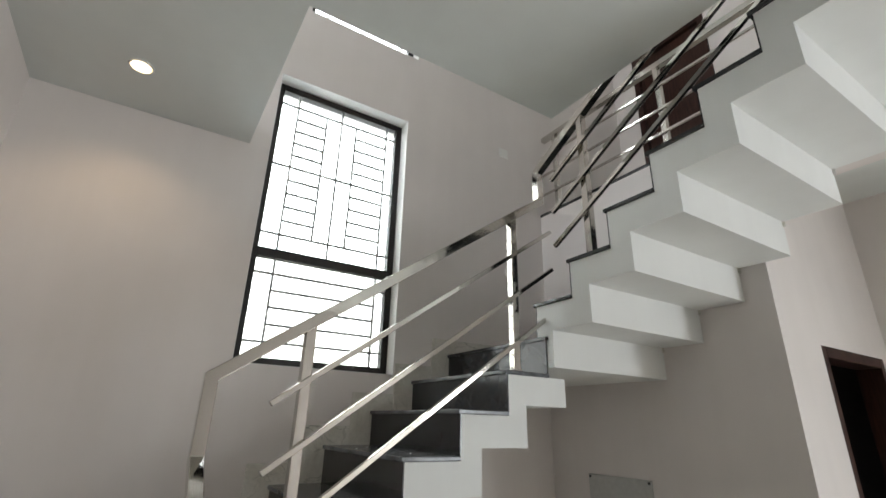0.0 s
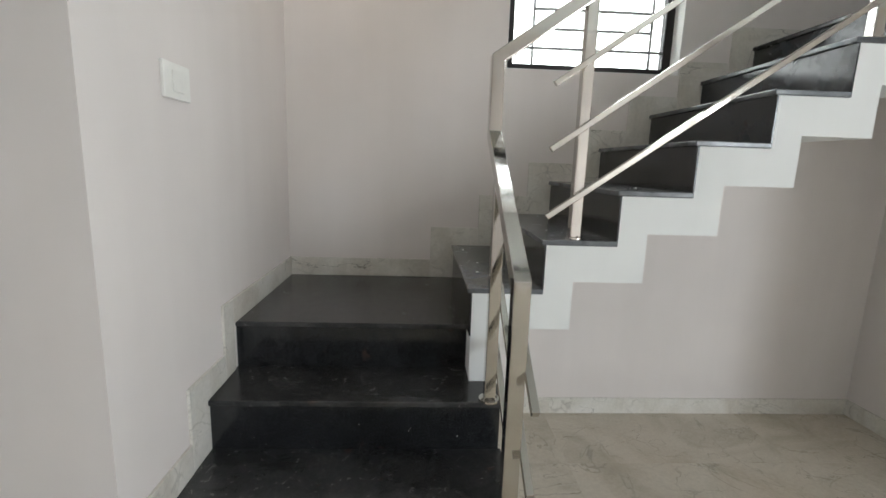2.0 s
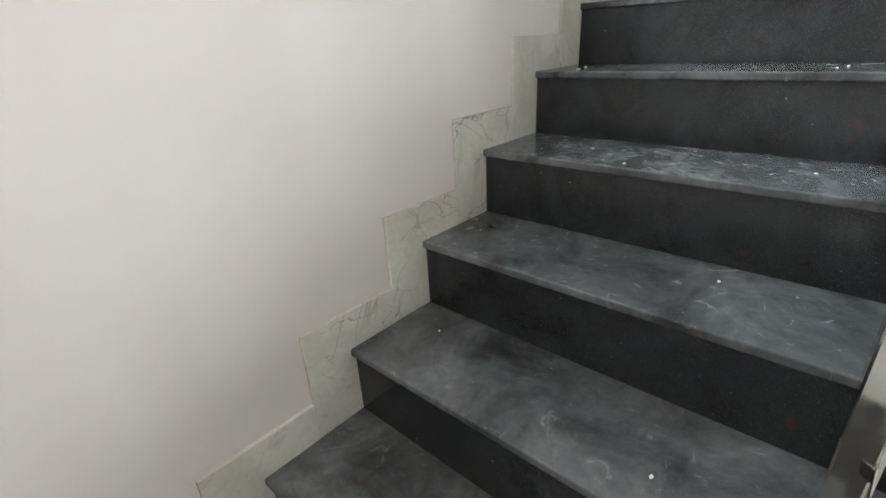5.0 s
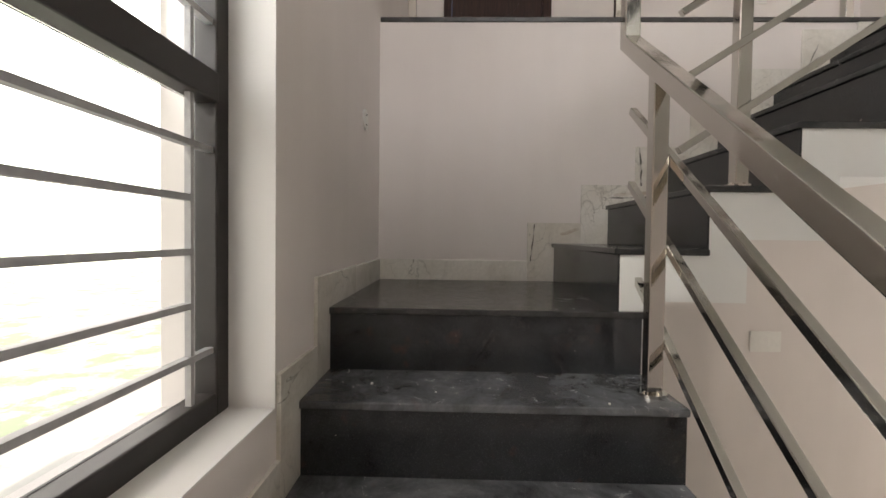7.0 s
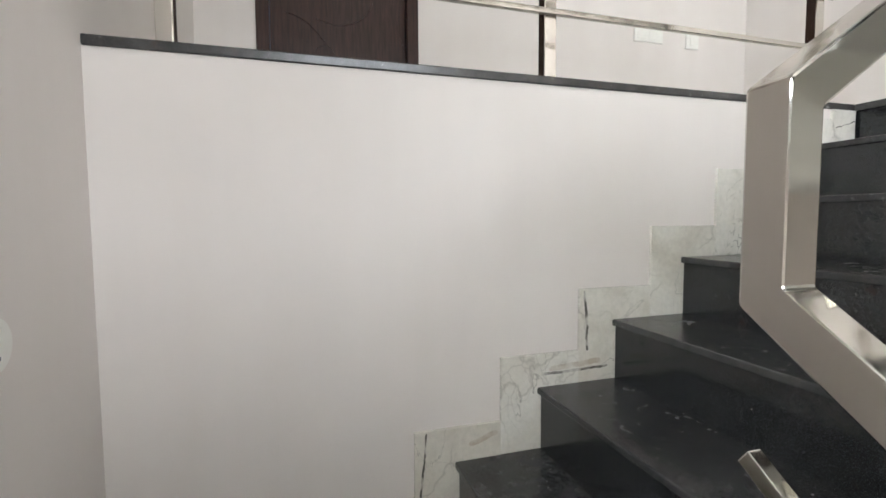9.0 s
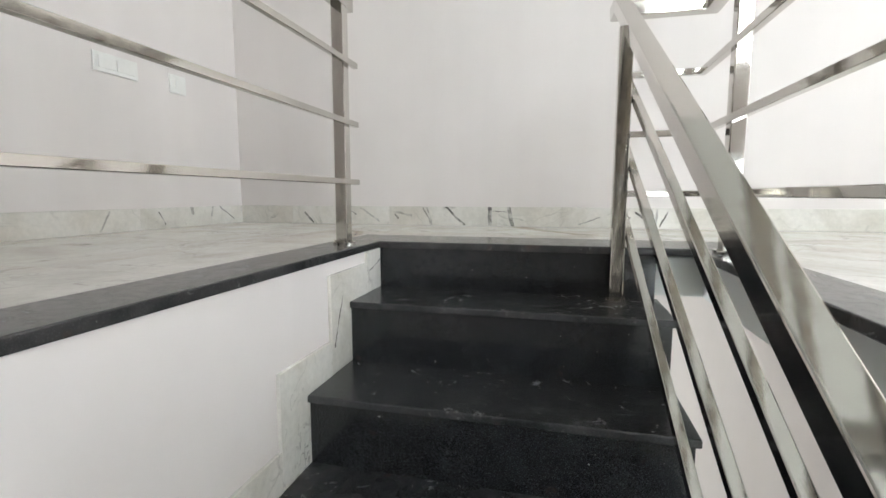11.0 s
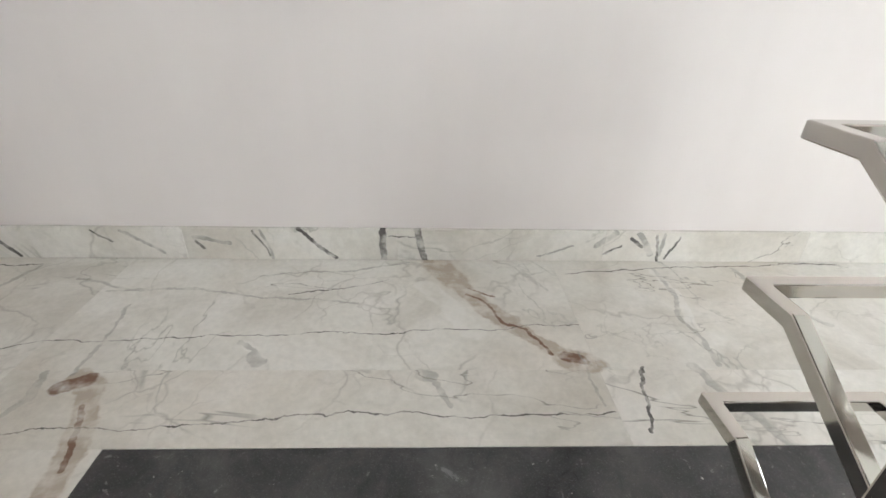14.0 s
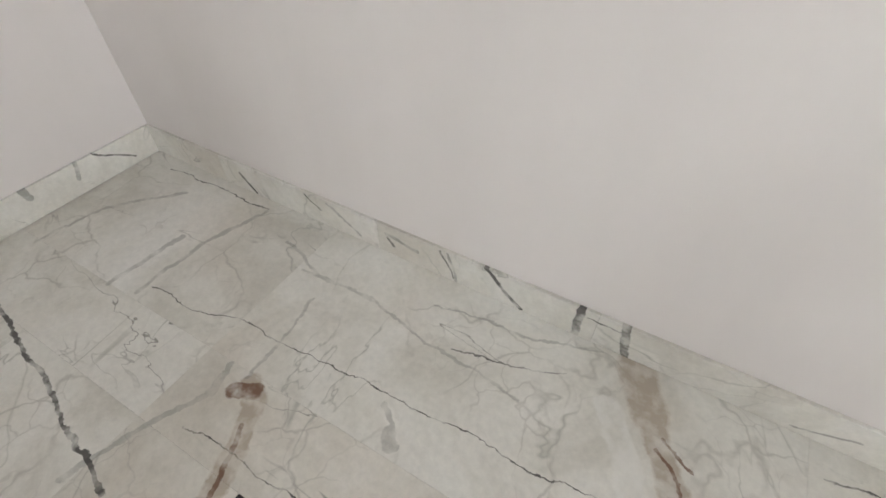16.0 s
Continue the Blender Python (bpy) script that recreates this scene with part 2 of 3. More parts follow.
UPPER_VEINS = [
    ((0.80, 0.78, 0.74), 0.5, chain([(3.05, -3.17), (2.98, -3.07), (2.93, -2.98)], 0.028) + chain([(2.40, -3.25), (2.385, -3.11), (2.405, -3.0)], 0.012) + chain([(3.445, -2.93), (3.40, -2.90)], 0.012)),
    ((0.40, 0.325, 0.25), 0.8, chain([(3.027, -3.301), (2.968, -3.204)], 0.042) + chain([(2.968, -3.204), (2.904, -3.087), (2.846, -3.014)], 0.026) + chain([(2.846, -3.014), (2.798, -2.955), (2.727, -2.890)], 0.018)
     + chain([(3.74, -2.835), (3.69, -2.80), (3.655, -2.72), (3.636, -2.65), (3.61, -2.5)], 0.024) + [((2.73, -2.885), (2.70, -2.878), 0.035)]),
    (RUST, 0.85, chain([(2.94, -3.13), (2.885, -3.09), (2.865, -3.02), (2.81, -2.985), (2.765, -2.905)], 0.0035) + chain([(2.93, -3.16), (2.87, -3.12)], 0.003)
     + [((2.738, -2.898), (2.708, -2.885), 0.017), ((3.762, -2.80), (3.715, -2.825), 0.018)] + chain([(3.68, -2.76), (3.65, -2.69), (3.63, -2.62)], 0.006)),
    (GREY_VEIN, 0.5, chain([(3.449, -2.937), (3.415, -2.907)], 0.006) + [((3.413, -2.893), (3.402, -2.875), 0.015), ((3.405, -2.872), (3.385, -2.876), 0.008), ((3.05, -2.843), (3.031, -2.833), 0.015)] + chain([(3.028, -2.825), (3.015, -2.80), (2.994, -2.758)], 0.006)
     + chain([(2.392, -3.26), (2.395, -3.114), (2.423, -3.035), (2.412, -2.95), (2.41, -2.861)], 0.006) + chain([(2.474, -2.86), (2.46, -2.807), (2.424, -2.738), (2.39, -2.67)], 0.011)
     + chain([(2.149, -3.269), (2.147, -3.122), (2.10, -3.05), (2.06, -3.01)], 0.007) + chain([(3.862, -3.149), (3.642, -3.16), (3.454, -3.11), (3.22, -3.09)], 0.0035)
     + chain([(3.768, -3.079), (3.755, -2.944), (3.76, -2.84)], 0.004) + chain([(2.705, -2.911), (2.71, -2.827), (2.694, -2.754)], 0.003)
     + chain([(4.581, -2.851), (4.552, -3.038), (4.401, -3.205)], 0.006) + chain([(4.27, -2.852), (4.246, -3.06)], 0.008) + chain([(4.173, -2.866), (4.172, -3.077), (4.117, -3.262)], 0.007)
     + chain([(3.966, -3.197), (3.807, -3.156), (3.64, -3.158)], 0.004) + chain([(3.892, -2.513), (3.845, -2.673), (3.80, -2.778), (3.811, -2.845)], 0.007) + chain([(3.5, -3.22), (3.25, -3.25), (3.1, -3.3)], 0.003)),
    (DARK_VEIN, 0.9, chain([(4.152, -2.899), (4.012, -2.908), (3.878, -2.947), (3.38, -2.962), (2.941, -2.989), (2.682, -3.007)], 0.0013) + chain([(3.781, -2.695), (3.563, -2.704), (3.372, -2.722), (3.215, -2.74), (2.958, -2.732), (2.682, -2.735)], 0.0014)
     + chain([(2.66, -3.243), (2.372, -3.272), (1.826, -3.30)], 0.0022) + chain([(2.589, -2.857), (2.608, -2.791), (2.631, -2.691)], 0.0032)
     + chain([(4.548, -3.256), (4.331, -3.278), (4.115, -3.272)], 0.002) + chain([(3.393, -3.121), (3.294, -3.153), (3.151, -3.20)], 0.0016)
     + chain([(4.433, -2.673), (4.249, -2.63), (4.076, -2.603), (3.925, -2.566), (3.804, -2.541)], 0.0045)),
]


def upper_marble(x0, x1, y0, y1):
    """Marble of one floor tile, with those of the veins that cross it."""
    def crosses(stroke):
        (ax, ay), (bx, by), _ = stroke
        return max(ax, bx) > x0 - 0.03 and min(ax, bx) < x1 + 0.03 and max(ay, by) > y0 - 0.03 and min(ay, by) < y1 + 0.03
    groups = [(color, strength, [k for k in strokes if crosses(k)]) for color, strength, strokes in UPPER_VEINS]
    groups = [g for g in groups if g[2]]
    return drawn_marble("upper_floor_marble", (0, 1), 0.06, groups) if groups else MARBLE


PASSAGE_SKIRTING = drawn_marble("passage_skirting", (0, 2), 0.045, [
    (GREY_VEIN, 0.7, [((2.55, Z3 + 0.05), (2.50, Z3 + 0.09), 0.010), ((2.39, Z3 + 0.02), (2.43, Z3 + 0.09), 0.008), ((2.36, Z3 + 0.02), (2.36, Z3 + 0.09), 0.006), ((3.51, Z3 + 0.09), (3.49, Z3), 0.004),
                      ((3.9, Z3 + 0.09), (3.8, Z3 + 0.02), 0.005), ((3.7, Z3 + 0.07), (3.6, Z3 + 0.05), 0.006), ((2.72, Z3 + 0.02), (2.62, Z3 + 0.05), 0.003)]),
    (DARK_VEIN, 0.9, [((3.403, Z3 + 0.095), (3.311, Z3), 0.006), ((3.175, Z3 + 0.1), (3.163, Z3), 0.008), ((3.076, Z3 + 0.1), (3.048, Z3), 0.009), ((3.157, Z3 + 0.078), (3.08, Z3 + 0.072), 0.002), ((4.25, Z3 + 0.06), (4.20, Z3), 0.006),
                      ((2.53, Z3 + 0.02), (2.48, Z3 + 0.05), 0.003), ((2.45, Z3 + 0.075), (2.42, Z3 + 0.045), 0.005), ((2.385, Z3 + 0.085), (2.36, Z3), 0.004), ((2.34, Z3 + 0.01), (2.31, Z3 + 0.075), 0.004),
                      ((3.70, Z3 + 0.055), (3.68, Z3 + 0.03), 0.005), ((3.53, Z3 + 0.09), (3.50, Z3 + 0.01), 0.003), ((3.98, Z3 + 0.09), (3.93, Z3 + 0.05), 0.003)]),
])
EAST_SKIRTING = drawn_marble("east_passage_skirting", (1, 2), 0.03, [
    (GREY_VEIN, 0.7, [((-3.063, Z3 + 0.10), (-3.05, Z3 + 0.05), 0.006), ((-2.91, Z3 + 0.10), (-2.915, Z3 + 0.07), 0.010), ((-2.45, Z3 + 0.09), (-2.40, Z3 + 0.01), 0.004)]),
    (DARK_VEIN, 0.9, [((-3.12, Z3 + 0.1), (-3.232, Z3 + 0.03), 0.003), ((-2.70, Z3 + 0.08), (-2.74, Z3 + 0.02), 0.003), ((-1.9, Z3 + 0.09), (-1.8, Z3 + 0.05), 0.002)]),
])
Y0 = YC + 0.09
STEP_SKIRTING = drawn_marble("step_skirting", (1, 2), 0.03, [
    (DARK_VEIN, 0.9, [((Y0 - 0.01, Z2 + R + 0.09), (Y0 + 0.01, Z2 + 0.10), 0.003), ((YC - T3 - 0.03, Z2 + 2 * R + 0.04), (YC - 2 * T3 + 0.02, Z2 + 2 * R + 0.045), 0.004),
                      ((YC - 2 * T3 + 0.10, Z2 + 3 * R + 0.09), (YC - 2 * T3 + 0.09, Z2 + 2 * R + 0.10), 0.004), ((YC - 5 * T3 + 0.05, Z2 + 6 * R + 0.03), (YC - 5 * T3 + 0.1, Z2 + 5 * R + 0.08), 0.003),
                      ((YT + 0.1, Z3 - 0.09), (YT, Z3 - 0.06), 0.002)]),
    (TAN, 0.6, [((YC - T3 - 0.05, Z2 + 2 * R + 0.055), (YC - 2 * T3 + 0.05, Z2 + 2 * R + 0.065), 0.008), ((YC - 0.05, Z2 + R + 0.05), (YC - 0.12, Z2 + R + 0.07), 0.008)]),
])


def dry_ground():
    m, nt, b = mat("dry_ground")
    v = coords(nt, shift=False)
    sand = ramp(nt, noise_tex(nt, v, 1.6, 6, 0.65), [(0.3, (0.50, 0.49, 0.43)), (0.7, (0.62, 0.61, 0.56))])
    scrub = ramp(nt, noise_tex(nt, v, 0.8, 7, 0.75), [(0.50, (0, 0, 0)), (0.58, (0.85, 0.85, 0.85))])
    nt.links.new(mix(nt, scrub, sand, (0.26, 0.33, 0.20)), b.inputs["Base Color"])
    b.inputs["Roughness"].default_value = 0.95
    return m


DRY_GROUND = dry_ground()


# ---- mesh helpers ----
def add_box(bm, x0, x1, y0, y1, z0, z1, bevel=0.0):
    res = bmesh.ops.create_cube(bm, size=1.0, matrix=Matrix.Translation(((x0 + x1) / 2, (y0 + y1) / 2, (z0 + z1) / 2)) @ Matrix.Diagonal((abs(x1 - x0), abs(y1 - y0), abs(z1 - z0), 1)))
    if bevel:
        edges = list({e for v in res["verts"] for e in v.link_edges})
        bmesh.ops.bevel(bm, geom=edges, offset=bevel, segments=2, affect="EDGES", profile=0.5)


def boxes(*specs, bevel=0.0):
    bm = bmesh.new()
    for s in specs:
        add_box(bm, *s, bevel=bevel)
    return bm


def prism(poly, axis, lo, hi):
    """A polygon extruded along axis; poly is in the two other axes, in order."""
    bm = bmesh.new()

    def place(a, b, c):
        return {"x": (c, a, b), "y": (a, c, b), "z": (a, b, c)}[axis]
    lower = [bm.verts.new(place(a, b, lo)) for a, b in poly]
    upper = [bm.verts.new(place(a, b, hi)) for a, b in poly]
    bm.faces.new(lower)
    bm.faces.new(upper)
    for i in range(len(poly)):
        j = (i + 1) % len(poly)
        bm.faces.new((lower[i], lower[j], upper[j], upper[i]))
    bmesh.ops.recalc_face_normals(bm, faces=bm.faces)
    return bm


def sweep(points, wide, high, bevel=0.003):
    """A square bar along points, mitred at the corners."""
    bm = bmesh.new()
    pts = [Vector(p) for p in points]
    dirs = [(b - a).normalized() for a, b in zip(pts, pts[1:])]
    d = dirs[0]
    side = Vector((0, 0, 1)).cross(d)
    side = Vector((1, 0, 0)) if side.length < 0.1 else side.normalized()
    rings = []
    for i, p in enumerate(pts):
        d_in, d_out = dirs[max(0, i - 1)], dirs[min(i, len(dirs) - 1)]
        if i and i < len(dirs):
            side = d_in.rotation_difference(d_out) @ side
        if i == 0:
            up = d_in.cross(side).normalized()
            ring = [p + side * sx * wide / 2 + up * sz * high / 2 for sx, sz in ((-1, -1), (1, -1), (1, 1), (-1, 1))]
        else:
            normal = (d_in + d_out).normalized()
            ring = [q + d_in * ((p - q).dot(normal) / d_in.dot(normal)) for q in rings[-1]]
        rings.append(ring)
    vs = [[bm.verts.new(q) for q in ring] for ring in rings]
    for a, b in zip(vs, vs[1:]):
        for k in range(4):
            bm.faces.new((a[k], a[(k + 1) % 4], b[(k + 1) % 4], b[k]))
    bm.faces.new(vs[0][::-1])
    bm.faces.new(vs[-1])
    bmesh.ops.recalc_face_normals(bm, faces=bm.faces)
    if bevel:
        bmesh.ops.bevel(bm, geom=list(bm.edges), offset=bevel, segments=2, affect="EDGES", profile=0.5)
    return bm


def disc(x, y, z0, z1, r, bm=None, axis="z", seg=24):
    bm = bm or bmesh.new()
    m = {"z": Matrix(), "x": pose(0, 0, 0, 0, 90, 0), "y": pose(0, 0, 0, 90, 0, 0)}[axis]
    c = {"z": (x, y, (z0 + z1) / 2), "x": ((z0 + z1) / 2, x, y), "y": (x, (z0 + z1) / 2, y)}[axis]
    bmesh.ops.create_cone(bm, cap_ends=True, segments=seg, radius1=r, radius2=r, depth=abs(z1 - z0), matrix=Matrix.Translation(c) @ m)
    return bm


def mesh_ob(name, bm, material, smooth=False):
    me = bpy.data.meshes.new(name)
    bm.to_mesh(me)
    bm.free()
    me.materials.append(material)
    if smooth:
        for p in me.polygons:
            p.use_smooth = True
    return new(name, me)


def part(name, bm, material, parent, label="", smooth=False):
    ob = mesh_ob(name, bm, material, smooth)
    ob.parent = parent
    if label:
        ob["label"] = label
    return ob


def structure(name, bm, material, label, category):
    return tagged(mesh_ob(name, bm, material), label, category, kind="structure")


def thing(name, label, category, group="", kind=""):
    return tagged(new(name), label, category, group, kind)


# ---- walls, slabs and ceilings ----
WX0, WX1, WZ0, WZ1 = 1.162, 2.108, G + 1.148, G + 3.03     # stair window
UX0, UX1, UZ0, UZ1 = 1.28, 2.17, G + 3.645, G + 5.05      # window above it
wn_bm = boxes((-0.25, WX0, 0, 0.25, 0, TOP), (WX1, XC + 0.25, 0, 0.25, 0, WZ1), (WX0, WX1, 0, 0.25, 0, WZ0),
              (WX0, UX0, 0, 0.25, WZ1, UZ0), (UX0, WX1, 0, 0.25, WZ1, UZ0), (WX1, XC + 0.25, 0, 0.25, WZ1, UZ0),
              (WX0, UX0, 0, 0.25, UZ0, UZ1), (UX1, XC + 0.25, 0, 0.25, UZ0, UZ1), (WX0, XC + 0.25, 0, 0.25, UZ1, TOP))
structure("wall_north", wn_bm, WALL, "warm off-white painted plaster wall with tall windows", "wall")
structure("wall_stair_west", boxes((-0.25, 0, -1.565, 0, 0, SLAB)), WALL, "painted plaster wall beside the first flight", "wall")
structure("wall_room_north", boxes((-3.2, -0.25, -1.565, -1.35, 0, SLAB)), WALL, "painted plaster wall of the ground-floor room", "wall")
structure("wall_room_west", boxes((-3.4, -3.2, -6.2, -1.35, 0, SLAB)), WALL, "painted plaster wall of the ground-floor room", "wall")
structure("wall_east", boxes((XE, XE + 0.152, -1.635, 0, 0, Z3 - 0.024)), WALL, "painted plaster wall behind the stairs", "wall")
structure("wall_east_beam", boxes((XE, XE + 0.152, YT, -1.635, G + 2.12, Z3 - 0.024)), WALL, "painted plaster upstand beside the top steps", "wall")
DX0, DX1, DZ = 3.86, 4.73, 2.165
structure("wall_door", boxes((XE + 0.152, DX0, -1.635, -1.485, 0, SLAB), (DX1, 4.85, -1.635, -1.485, 0, SLAB), (DX0, DX1, -1.635, -1.485, DZ, SLAB)), WALL, "painted plaster wall with a dark doorway", "wall")
# unseen walls coloured near-black so that the doorway reads as dark
structure("wall_store", boxes((XE + 0.152, 4.85, -0.35, -0.25, 0, SLAB), (4.85, 4.95, -1.485, -0.25, 0, SLAB)), DARK, "near-black wall behind the doorway, with the room's darkness put into its colour", "wall")
structure("wall_room_east", boxes((4.85, 5.05, -6.2, -5.95, 0, SLAB), (4.85, 5.05, -4.3, -1.485, 0, SLAB), (4.85, 5.05, -5.95, -4.3, 2.4, SLAB), (4.85, 5.05, -5.95, -4.3, 0, 0.1)), WALL, "painted plaster wall with a switch plate", "wall")
structure("wall_room_south", boxes((-3.2, 4.85, -6.2, -6.0, 0, SLAB)), WALL, "painted plaster wall of the ground-floor room", "wall")
structure("floor_slab", boxes((-3.4, 5.0, -6.2, 0.25, -0.2, -0.008)), WHITE, "concrete ground-floor slab under the tiles", "floor")
ZS = Z3 - 0.012
ED_SLAB = 0.02
structure("ceiling", boxes((-3.4, HW, -6.2, 0, SLAB, ZS), (HW, HX, -6.2, HY, SLAB, ZS), (HX, 5.05, -6.2, YT - ED_SLAB, SLAB, ZS - 0.018), (XE + 0.152, 5.0, YT, 0, SLAB, ZS)), CEIL, "smooth grey-white painted ceiling slab around the stair opening", "ceiling")
structure("wall_upper_south", boxes((-3.2, XC + 0.25, YS - 0.2, YS, Z3 - 0.012, TOP)), WALL, "plain off-white painted wall of the upper passage", "wall")
UD0, UD1, UDZ = -1.07, -0.27, Z3 + 2.1
structure("wall_upper_east", boxes((XC, XC + 0.2, YS, UD0, ZS, TOP), (XC, XC + 0.2, UD1, 0, ZS, TOP), (XC, XC + 0.2, UD0, UD1, UDZ, TOP)), WALL, "off-white painted wall with a dark wooden door", "wall")
structure("wall_upper_west", boxes((-3.2, -3.0, YS, -2.6, ZS, TOP), (-3.2, -3.0, -0.2, 0.25, ZS, TOP), (-3.2, -3.0, -2.6, -0.2, ZS, Z3 + 0.8), (-3.2, -3.0, -2.6, -0.2, Z3 + 2.6, TOP)), WALL, "off-white painted wall with a window", "wall")
structure("wall_upper_north", boxes((-3.0, -0.25, 0, 0.25, ZS, TOP)), WALL, "off-white painted wall", "wall")
structure("ceiling_upper", boxes((-3.2, XC + 0.25, YS - 0.2, 0.25, TOP, TOP + 0.15)), CEIL, "smooth painted ceiling of the upper floor", "ceiling")
structure("ground", boxes((-400, 400, -400, 400, -0.6, -0.4)), DRY_GROUND, "pale dry ground outside", "ground")


# ---- stairs ----
staircase = thing("staircase", "white plastered concrete stairs with black granite treads and risers", "stairs", kind="structure")
DROP, SHIFT = 0.158, 0.130
ED = 0.018   # granite thickness


# body of flight 2, along x
outline = []
for k in range(6):
    outline += [(XA + ED + k * T2, G + k * R - 0.02), (XA + ED + k * T2, G + (k + 1) * R - 0.02)]
outline += [(XA + 6 * T2 + ED, G + 6 * R - 0.02), (XA + 6 * T2 + ED, Z2 - DROP)]
under = []
for k in range(5, -1, -1):
    under += [(XA + (k + 1) * T2 + SHIFT, G + (k + 1) * R - DROP), (XA + k * T2 + SHIFT, G + (k + 1) * R - DROP)]
outline = outline[:-1] + [(XA + 6 * T2 + SHIFT, G + 6 * R - 0.02)] + under + [(XA + SHIFT, G - DROP), (XA + ED, G - DROP)]
part("flight_body", prism(outline, "y", -W2 + 0.01, -0.001), WHITE, staircase)
part("flight_body", boxes((XA + ED + 0.002, 1.014, -W2 + 0.0125, -YB - 0.002, G - R + 0.001, G - DROP)), WHITE, staircase)
# upper landing and flight 3, along y
part("landing_body", boxes((XA + 6 * T2 + ED, XE - 0.001, YC - SHIFT, -0.001, Z2 - DROP, Z2 - 0.02)), WHITE, staircase)
outline = []
for k in range(7):
    outline += [(YC - ED - k * T3, Z2 + k * R - 0.02), (YC - ED - k * T3, Z2 + (k + 1) * R - 0.02)]
outline[-1] = (outline[-1][0], Z3 - 0.024)
under = []
for k in range(6, -1, -1):
    under += [(YC - (k + 1) * T3 - SHIFT, Z2 + (k + 1) * R - DROP), (YC - k * T3 - SHIFT, Z2 + (k + 1) * R - DROP)]
under[0] = (YT - ED, under[0][1])
outline += under[0:] + [(YC - SHIFT, Z2 - DROP + 0.001), (YC - ED, Z2 - DROP + 0.001)]
outline = [outline[0]] + outline[1:13] + [(YT - ED, outline[12][1])] + under[2:] + [(YC - SHIFT, Z2 - 0.02)]
part("flight_body", prism(outline, "x", XW3 + 0.01, XE - 0.001), WHITE, staircase)
# lower landing and flight 1
outline = [(-0.001, 0), (-0.001, G - 0.02), (-YB + ED, G - 0.02)]
for k in range(1, 5):
    outline += [(-YB - (k - 1) * T1 + ED, G - k * R - 0.02), (-YB - k * T1 + ED, G - k * R - 0.02)]
outline += [(-YB - 4 * T1 + ED, 0)]
part("flight_body", prism(outline, "x", 0.001, 1.015), WHITE, staircase)


def tread(x0, x1, y0, y1, z, material=GRANITE):
    """A granite slab 20 mm thick whose top is at z."""
    bm = boxes((x0, x1, y0, y1, z - 0.02, z), bevel=0.004)
    return part("tread", bm, material, staircase)


def riser(x0, x1, y0, y1, z0, z1, material=DARK_GRANITE):
    return part("riser", boxes((x0, x1, y0, y1, z0, z1)), material, staircase)


NOSE = 0.012
tread(0.001, XA + ED + 0.004, -YB, -0.001, G)
riser(0.001, XA + ED, -YB + NOSE, -YB + ED, G - R, G - 0.02)
for k in range(1, 5):
    y = -YB - k * T1
    tread(0.001, 1.03, y, y + T1 + ED, G - k * R)
    riser(0.001, 1.02, y + NOSE, y + ED, max(0, G - (k + 1) * R), G - k * R - 0.02)
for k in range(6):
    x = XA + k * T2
    tread(x, x + T2 + ED, -W2, -0.001, G + (k + 1) * R, LIT_TREAD)
    riser(x + NOSE, x + ED, -W2 + 0.003, -0.001, G + k * R, G + (k + 1) * R - 0.02, LIT_RISER)
riser(XA + 6 * T2 + NOSE, XA + 6 * T2 + ED, -W2 + 0.01, -0.001, G + 6 * R, Z2 - 0.02, LIT_RISER)
tread(XA + 6 * T2, XE - 0.001, YC - ED, -0.001, Z2)
part("tread", boxes((XA + 6 * T2, XW3 + 0.02, -W2, YC - NOSE, Z2 - 0.02, Z2), bevel=0.003), GRANITE, staircase)
for k in range(6):
    y = YC - k * T3
    tread(XW3, XE - 0.001, y - T3 - ED, y, Z2 + (k + 1) * R)
    riser(XW3 + 0.01, XE - 0.001, y - ED, y - NOSE, Z2 + k * R, Z2 + (k + 1) * R - 0.02)
riser(XW3 + 0.01, XE - 0.001, YT - ED, YT - NOSE, Z2 + 6 * R, Z3 - 0.024)

# granite border round the stair opening
border = thing("granite_border", "polished black granite border around the stair opening", "border", kind="structure")
GS, GE = 0.265, 0.152
part("slab", boxes((2.277, XE + GE, YT - GS, YT, Z3 - 0.024, Z3), bevel=0.003), LEDGE_GRANITE, border)
part("slab", boxes((XE - 0.006, XE + GE, YT, -0.001, Z3 - 0.024, Z3), bevel=0.003), LEDGE_GRANITE, border)
part("slab", boxes((2.277, 2.418, YT, HY + 0.06, Z3 - 0.024, Z3), bevel=0.003), LEDGE_GRANITE, border)
part("slab", boxes((HW - 0.12, 2.277, HY - 0.07, HY + 0.06, Z3 - 0.024, Z3), bevel=0.003), LEDGE_GRANITE, border)
part("slab", boxes((HW - 0.12, HW + 0.01, HY + 0.06, -0.001, Z3 - 0.024, Z3), bevel=0.003), LEDGE_GRANITE, border)

# ---- railings ----
BAR, POST, HAND_W, HAND_H = 0.021, 0.04, 0.045, 0.045


def flange(x, y, z, rail):
    bm = disc(x, y, z, z + 0.008, 0.037)
    for dx, dy in ((0.026, 0.01), (-0.026, -0.01), (-0.01, 0.026), (0.01, -0.026)):
        disc(x + dx, y + dy, z + 0.008, z + 0.013, 0.0045, bm, seg=8)
    return part("flange", bm, STEEL, rail, "round base plate with bolts")


def post(x, y, z0, z1, rail):
    part("post", boxes((x - POST / 2, x + POST / 2, y - POST / 2, y + POST / 2, z0 + 0.006, z1), bevel=0.003), STEEL, rail)
    flange(x, y, z0, rail)


YR = -0.894
XR, XT = 2.548, 2.642     # the upper flight's rail leans in towards its head
XR1 = 0.98
